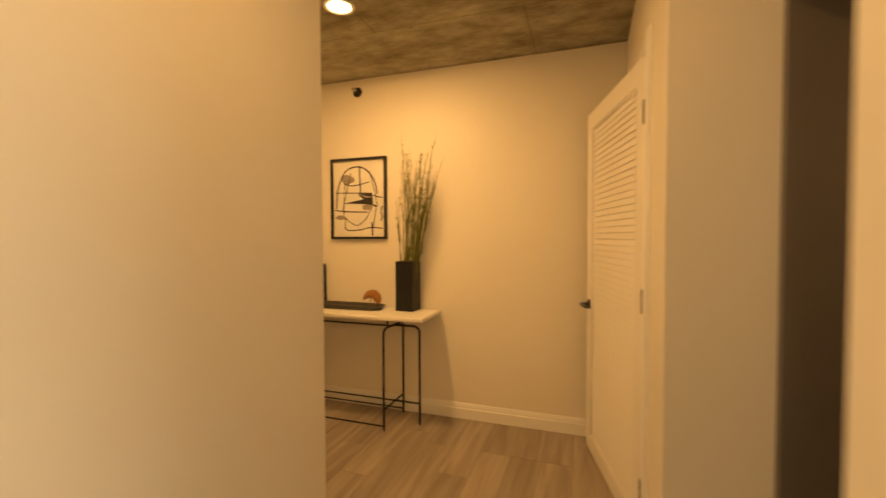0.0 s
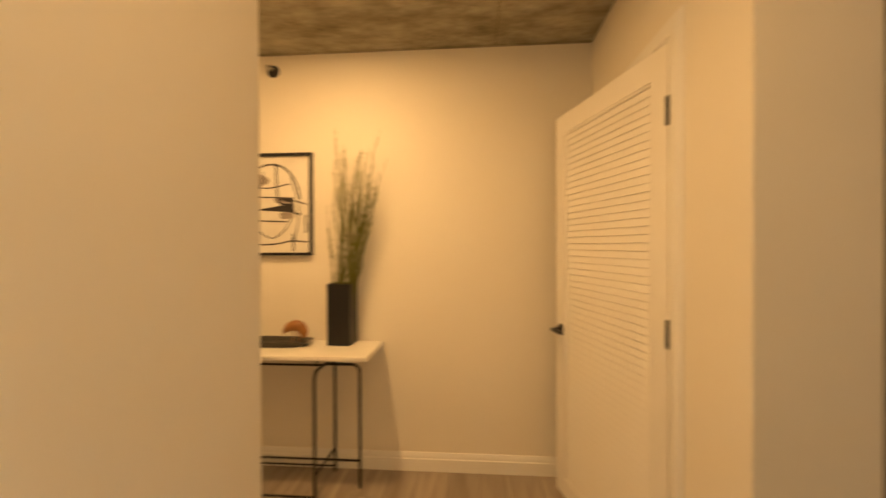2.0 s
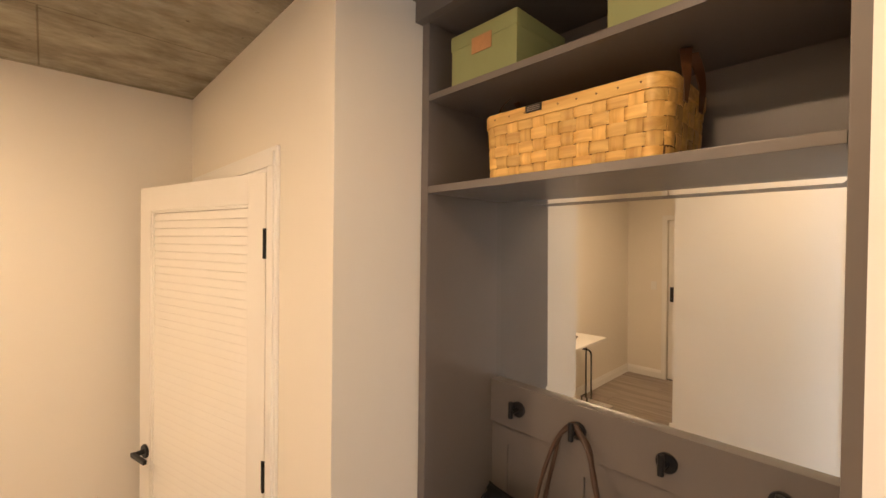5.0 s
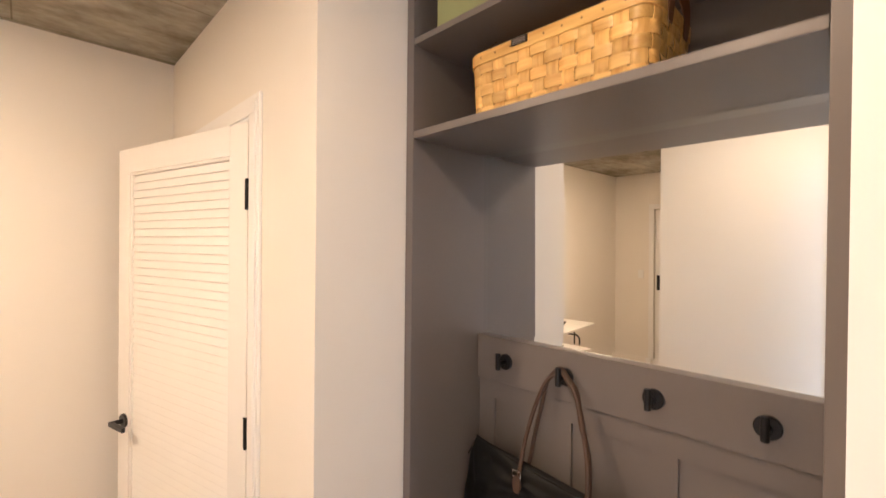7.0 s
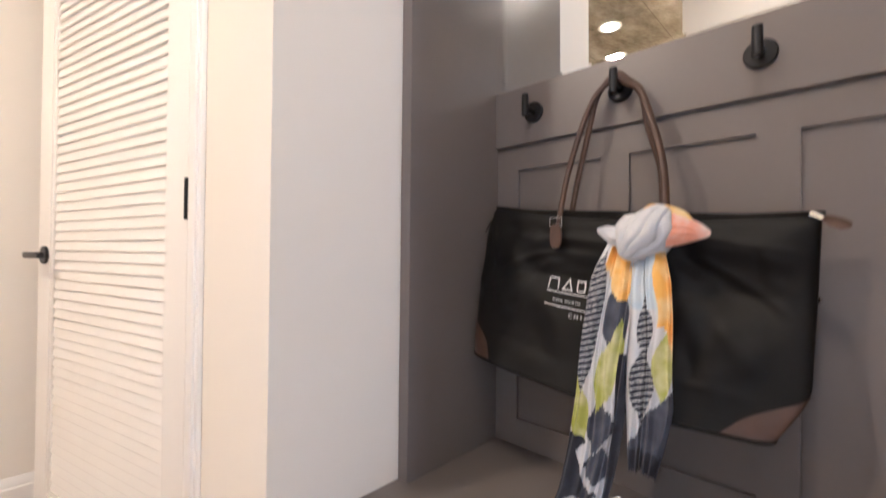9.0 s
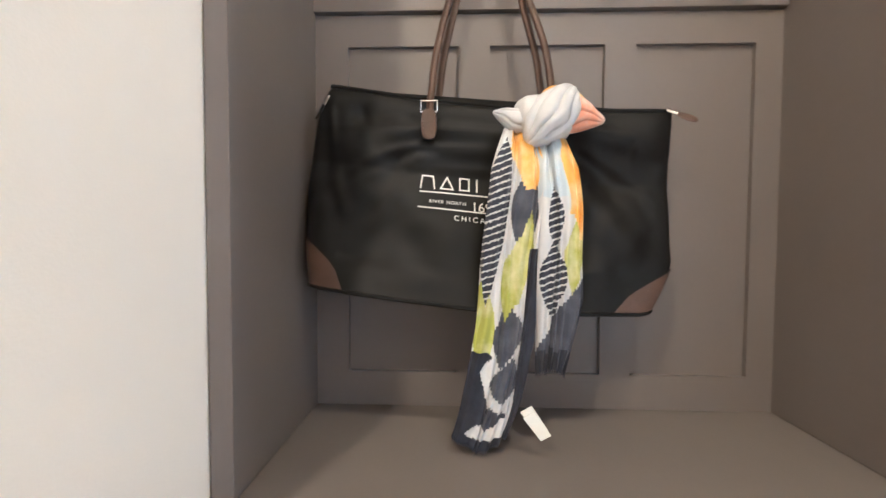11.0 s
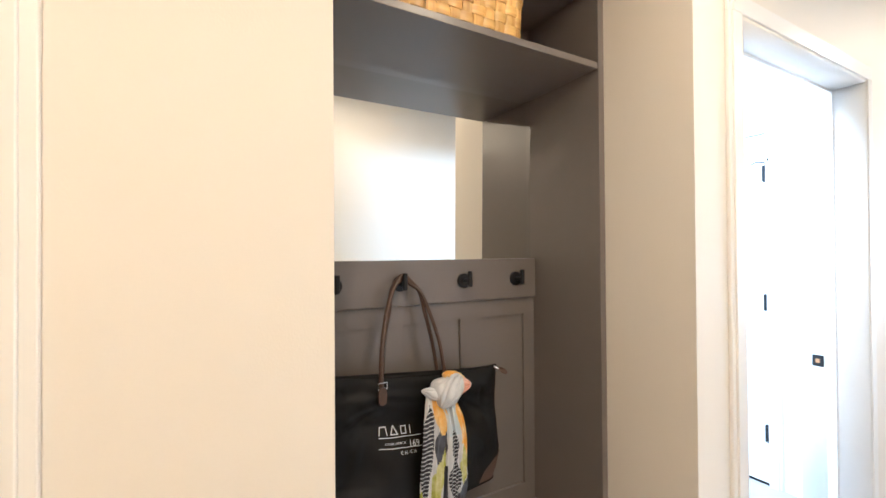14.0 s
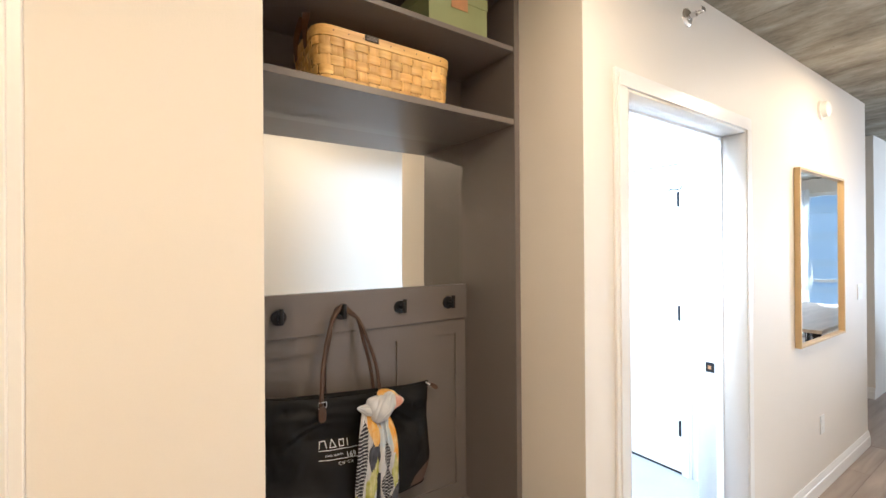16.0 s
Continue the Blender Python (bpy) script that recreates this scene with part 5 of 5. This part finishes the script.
def cloth(name, spine, widths, folds, depth, ink, seed, tip=0.0, label=""):
    """A hanging strip along spine (x, y, z), gathered into folds that fan out downwards."""
    line = smooth_path(spine, 20)
    n = len(line) - 1
    across = 110
    bm = bmesh.new()
    grid = []
    for i, p in enumerate(line):
        q = i / n
        k = q * (len(widths) - 1)
        w = mix(widths[int(k)], widths[min(int(k) + 1, len(widths) - 1)], k - int(k))
        row = []
        for j in range(across + 1):
            u = j / across - 0.5
            ph = folds * 2 * math.pi * u + 1.6 * noise.noise(Vector((u * 3, q * 2.2, seed)))
            fold = math.sin(ph) * depth * (0.55 + 0.6 * noise.noise(Vector((u * 2, q * 1.5, seed + 5)))) * (0.45 + 0.55 * math.sin(math.pi * min(1, q * 1.3 + 0.15)))
            fold += 0.30 * depth * math.sin(2.9 * ph + 4 * q + 2 * noise.noise(Vector((u * 4, q * 5, seed + 2))))
            swing = 0.006 * noise.noise(Vector((u * 1.5, q * 3.0, seed + 9)))
            y = p.y - u * w + 0.25 * depth * math.cos(ph) + swing
            fringe = 0.005 * math.sin(j * 2.1 + seed) * max(0.0, q - 0.96) / 0.04
            z = p.z - tip * q * q * (0.5 - abs(u + 0.05)) + 0.006 * noise.noise(Vector((u * 9, seed, q))) * q + fringe
            row.append(bm.verts.new((p.x - fold + 0.02 * u * u, y, z)))
        grid.append(row)
    for i, (a, b) in enumerate(zip(grid, grid[1:])):
        for j in range(across):
            f = bm.faces.new((a[j], a[j + 1], b[j + 1], b[j]))
            if callable(ink):
                u, q = (j + 0.5) / across - 0.5, (i + 0.5) / n
                wob = 0.014 * noise.noise(Vector((u * 9, q * 14, seed)))
                f.material_index = ink(u + wob, q + wob * 0.4)
    ob = part(name, bm, INKS[0] if callable(ink) else ink, scarf, label, smooth=80)
    if callable(ink):
        for m in INKS[1:]:
            ob.data.materials.append(m)
    return ob


cloth("tail", [(1.074, 0.548, 0.985), (1.040, 0.553, 0.91), (1.030, 0.566, 0.78), (1.027, 0.574, 0.65), (1.026, 0.594, 0.54), (1.024, 0.614, 0.470)], (0.044, 0.082, 0.090, 0.096, 0.098, 0.090), 2.2, 0.011, main_print, 1.0, 0.05)
cloth("tail", [(1.074, 0.500, 0.985), (1.046, 0.490, 0.91), (1.036, 0.486, 0.80), (1.032, 0.487, 0.70), (1.034, 0.498, 0.572)], (0.040, 0.072, 0.076, 0.078, 0.048), 1.9, 0.011, side_print, 3.0, -0.02)


def bunch(name, centre, size, turn, mat, seed, folds, sharp=0.0, label=""):
    """Gathered cloth: creases run along its own z, from end to end; sharp draws its upper end out to a point."""
    bm = bmesh.new()
    bmesh.ops.create_uvsphere(bm, u_segments=96, v_segments=40, radius=1.0)
    rot = pose(0, 0, 0, *turn).to_3x3()
    for v in bm.verts:
        d = v.co.copy()
        a = math.atan2(d.y, d.x)
        ring = math.sqrt(max(0.0, 1 - d.z * d.z))
        wave = folds * a / 2 + 1.5 * d.z * math.sin(a + seed) + 1.8 * noise.noise(Vector((math.cos(a), math.sin(a), d.z * 1.2 + seed)))
        d *= 1 + ring * (0.20 * (0.45 - (1 - abs(math.sin(wave))) ** 2.2) + 0.12 * noise.noise(d * 1.7 + Vector((seed, 0, 0))))
        if sharp and d.z > 0:
            d.x, d.y, d.z = d.x * (1 - sharp * d.z), d.y * (1 - sharp * d.z), d.z * (1 + 0.3 * sharp)
        v.co = Vector(centre) + rot @ Vector((d.x * size[0], d.y * size[1], d.z * size[2]))
    part(name, bm, mat, scarf, label, smooth=80)


bunch("knot", (1.074, 0.512, 0.994), (0.035, 0.049, 0.040), (20, 0, 0), CHALK, 2.0, 7, 0.0, "pale grey wrap of the knot")
bunch("knot_wrap", (1.056, 0.501, 0.997), (0.034, 0.034, 0.058), (42, 6, 0), CHALK, 4.5, 8)
bunch("knot_ear", (1.074, 0.462, 1.004), (0.028, 0.030, 0.050), (98, 0, 10), CORAL, 3.3, 8, 0.55, "coral pink scarf end")
bunch("knot_ear", (1.070, 0.556, 0.994), (0.020, 0.019, 0.036), (-70, 0, 0), CHALK, 7.1, 7, 0.5)
bunch("knot_top", (1.082, 0.474, 1.030), (0.027, 0.018, 0.040), (106, 0, 0), AMBER, 1.2, 7, 0.2, "yellow upper fold of the knot")
bm = bmesh.new()
for k in range(2):
    q = [(1.028 - 0.004 * k, 0.550 - 0.004 * k, 0.514 - 0.008 * k), (1.026 - 0.004 * k, 0.532 - 0.004 * k, 0.526 - 0.008 * k), (1.020 - 0.004 * k, 0.506 - 0.004 * k, 0.488 - 0.006 * k), (1.022 - 0.004 * k, 0.522 - 0.004 * k, 0.478 - 0.006 * k)]
    front_ = [bm.verts.new(v) for v in q]
    rear_ = [bm.verts.new((v[0] + 0.0012, v[1], v[2])) for v in q]
    bm.faces.new(front_), bm.faces.new(rear_[::-1])
    for i in range(4):
        bm.faces.new((front_[i], rear_[i], rear_[(i + 1) % 4], front_[(i + 1) % 4]))
part("care_label", bm, PRINT, scarf, "white sewn-in care label", smooth=None)

# ---- bathroom: inner door, strike plate ----
linen = thing("bathroom_closet_door", "closed white closet door with black hinges in the bathroom", "door", pose(DOOR_I[0], YB - 0.008, 0.014))
part("leaf", boxes(((0.004, -0.038, 0), (DOOR_I[1] - DOOR_I[0] - 0.004, 0, 2.128)), bevel=0.002), DOOR_PAINT, linen)
for z in (0.305, 1.10, 1.885):
    bm = bmesh.new()
    disc(bm, (0.002, 0.014, z - 0.052), (0, 0, 1), 0.0105, 0.104, 14, 0.002)
    box(bm, (-0.012, 0.0, z - 0.05), (0.022, 0.0185, z + 0.05))
    part("hinge", bm, HINGE, linen, "black steel hinge")
bm = bmesh.new()
tube(bm, smooth_path([(0.002, 0.014, 1.937), (0.010, 0.022, 1.950), (0.040, 0.045, 1.956), (0.062, 0.055, 1.944)], 5), 0.0045, 8)
tube(bm, smooth_path([(0.002, 0.014, 1.937), (-0.012, 0.03, 1.960), (-0.02, 0.036, 1.972)], 5), 0.004, 8)
part("hinge_stop", bm, HINGE, linen, "black hinge-pin door stop")
strike = thing("strike_plate", "black strike plate in the door lining", "strike plate", pose(0.733, OPEN_B[0] + 0.0142, 0.932))
bm = boxes(((-0.021, 0, -0.026), (0.021, 0.0022, 0.026)), bevel=0.0009)
part("plate", bm, BLACK, strike)
part("latch_hole", boxes(((-0.007, 0.0022, -0.009), (0.008, 0.003, 0.009))), COPPER, strike)

# ---- hall: gold-framed mirror ----
art = thing("framed_mirror", "tall mirror in a thin gold frame on the hall wall", "mirror", pose(XW, -2.77, 0.97))
AW, AH, AD = 0.85, 1.06, 0.032
for name, lo, hi in (("frame_side", (0, 0), (0.013, AH)), ("frame_side", (AW - 0.013, 0), (AW, AH)), ("frame_top", (0.013, AH - 0.013), (AW - 0.013, AH)), ("frame_bottom", (0.013, 0), (AW - 0.013, 0.013))):
    part(name, boxes(((-AD, lo[0], lo[1]), (-0.001, hi[0], hi[1])), bevel=0.0015), GOLD, art)
part("glass", boxes(((-0.014, 0.013, 0.013), (-0.008, AW - 0.013, AH - 0.013))), MIRROR_WARP, art)

# ---- living room: window and curtains, seen in the framed mirror ----
window = thing("window_living", "wide living room window with pale slim frames", "window", pose(-2.9, -8.26, 0.25), kind="structure")
WW, WH = 3.5, 2.25
for k in range(4):
    x = k * (WW - 0.06) / 3
    part("mullion", boxes(((x, -0.03, 0.06), (x + 0.06, 0.03, WH - 0.06)), bevel=0.003), TRIM, window)
part("frame_bottom", boxes(((0, -0.03, 0), (WW, 0.03, 0.06)), bevel=0.003), TRIM, window)
part("frame_top", boxes(((0, -0.03, WH - 0.06), (WW, 0.03, WH)), bevel=0.003), TRIM, window)
part("transom", boxes(((0.06, -0.025, 0.72), (WW - 0.06, 0.025, 0.77))), TRIM, window)
for k in range(3):
    x = k * (WW - 0.06) / 3
    pane = part("pane", boxes(((x + 0.06, -0.004, 0.06), (x + (WW - 0.06) / 3, 0.004, 0.72))), GLASS, window)
    pane.visible_shadow = False
    pane = part("pane", boxes(((x + 0.06, -0.004, 0.77), (x + (WW - 0.06) / 3, 0.004, WH - 0.06))), GLASS, window)
    pane.visible_shadow = False


def curtain(x0, x1):
    bm = bmesh.new()
    rows_ = []
    n = 90
    for j in range(13):
        z = 0.03 + j / 12 * 2.53
        rows_.append([bm.verts.new((mix(x0, x1, i / n), -8.10 + 0.04 * math.sin(i / n * 44) * (1.1 - 0.3 * j / 12) + 0.01 * noise.noise(Vector((i * 0.2, j * 0.5, x0))), z)) for i in range(n + 1)])
    for a, b in zip(rows_, rows_[1:]):
        for i in range(n):
            bm.faces.new((a[i], a[i + 1], b[i + 1], b[i]))
    solid("curtain", bm, CURTAIN, "sheer white floor-length curtain beside the window", "curtain", "living room curtains", smooth=60)


curtain(-1.75, -1.04)
curtain(-0.62, 0.55)


def dining_chair(m):
    """A white moulded chair on thin dark legs; it faces +x."""
    ob = thing("dining_chair", "white moulded dining chair on dark legs", "chair", m, "chairs round the dining table")
    part("seat", boxes(((-0.21, -0.21, 0.43), (0.21, 0.21, 0.455)), bevel=0.01), PLASTIC, ob)
    part("backrest", boxes(((-0.225, -0.20, 0.455), (-0.20, 0.20, 0.84)), bevel=0.01), PLASTIC, ob)
    for sx in (-1, 1):
        for sy in (-1, 1):
            part("leg", tube(bmesh.new(), [(sx * 0.20, sy * 0.20, 0), (sx * 0.15, sy * 0.15, 0.432)], [0.009, 0.013], 8), IRON, ob)
    return ob


DX, DY0, DY1 = -0.32, -6.75, -4.15
dining = thing("dining_table", "long pale wooden dining table with dark legs", "dining table", pose(0, 0, 0))
part("tabletop", boxes(((DX - 0.42, DY0, 0.715), (DX + 0.42, DY1, 0.75)), bevel=0.004), PALE_WOOD, dining)
for sx in (-1, 1):
    for y in (DY0 + 0.1, DY1 - 0.1):
        part("leg", boxes(((DX + sx * 0.36 - 0.025, y - 0.025, 0), (DX + sx * 0.36 + 0.025, y + 0.025, 0.7145)), bevel=0.003), IRON, dining)
first = dining_chair(pose(DX - 0.40, DY1 - 0.45, 0))
for k in range(3):
    for sx in (-1, 1):
        if (k, sx) != (0, -1):
            copy_thing(first, pose(DX + sx * 0.40, DY1 - 0.45 - k * 0.80, 0, 0, 0, 0 if sx < 0 else 180))

# ---- far side of the street ----
tower = thing("office_tower", "glass-fronted office tower across the street", "building", pose(-4, -75, -40))
TOWER = material("tower_glass", (0.82, 0.88, 0.92), 0.2, var=0.3, scale=0.15, fine=2.0)
BAND = material("tower_band", (0.75, 0.75, 0.73), 0.7, var=0.1, scale=0.5, fine=3.0)
part("wall", boxes(((-30, -20, 0), (30, 0, 75))), TOWER, tower)
for k in range(20):
    part("floor_band", boxes(((-30, 0.0, 2 + k * 3.7), (30, 0.35, 3.0 + k * 3.7))), BAND, tower)
tagged(solid("ground", boxes(((-1500, -3000, -40.4), (1500, -8.5, -40.0))), BAND, "pale street ground far below the window", "ground"), kind="structure")

# ---- floor planks ----
rng = random.Random(3)
PW_, PL_ = 0.184, 1.22
plank_bm = bmesh.new()
box(plank_bm, (0, 0, -0.0035), (PW_ - 0.0016, PL_ - 0.0016, 0.0), 0.0012, 1)
plank_mesh = finish(plank_bm, "plank", PLANK)
cut_cache = {}


def plank(x, y, length):
    key = round(length, 3)
    if key not in cut_cache:
        b2 = bmesh.new()
        box(b2, (0, 0, -0.0035), (PW_ - 0.0016, length - 0.0016, 0.0), 0.0012, 1)
        cut_cache[key] = finish(b2, "plank", PLANK)
    ob = new("plank", cut_cache[key])
    ob.parent, ob.location = floor, (x, y, 0)


rest = bmesh.new()
x = XL
while x < 1.9:
    y_lo, y_hi = (-3.46, YC) if x > -0.83 else (0.95, YC)
    if x > 0.58:
        y_lo, y_hi = (0.0, YC)
    y = y_lo - round(rng.uniform(0, 3)) * PL_ / 4
    while y < y_hi:
        a, b = max(y, y_lo), min(y + PL_, y_hi)
        if b - a > 0.03:
            plank(x, a, round(b - a, 2))
        y += PL_
    x += PW_
x = -4.1
while x < 3.3:
    y = -8.2 - rng.uniform(0, PL_)
    while y < -3.47:
        a, b = max(y, -8.2), min(y + PL_, -3.462)
        if b - a > 0.03:
            box(rest, (x, a, -0.0035), (x + PW_ - 0.0016, b - 0.0016, 0.0))
        y += PL_
    x += PW_
ob = part("far_planks", rest, PLANK, floor)
ob["kind"] = "stuff"
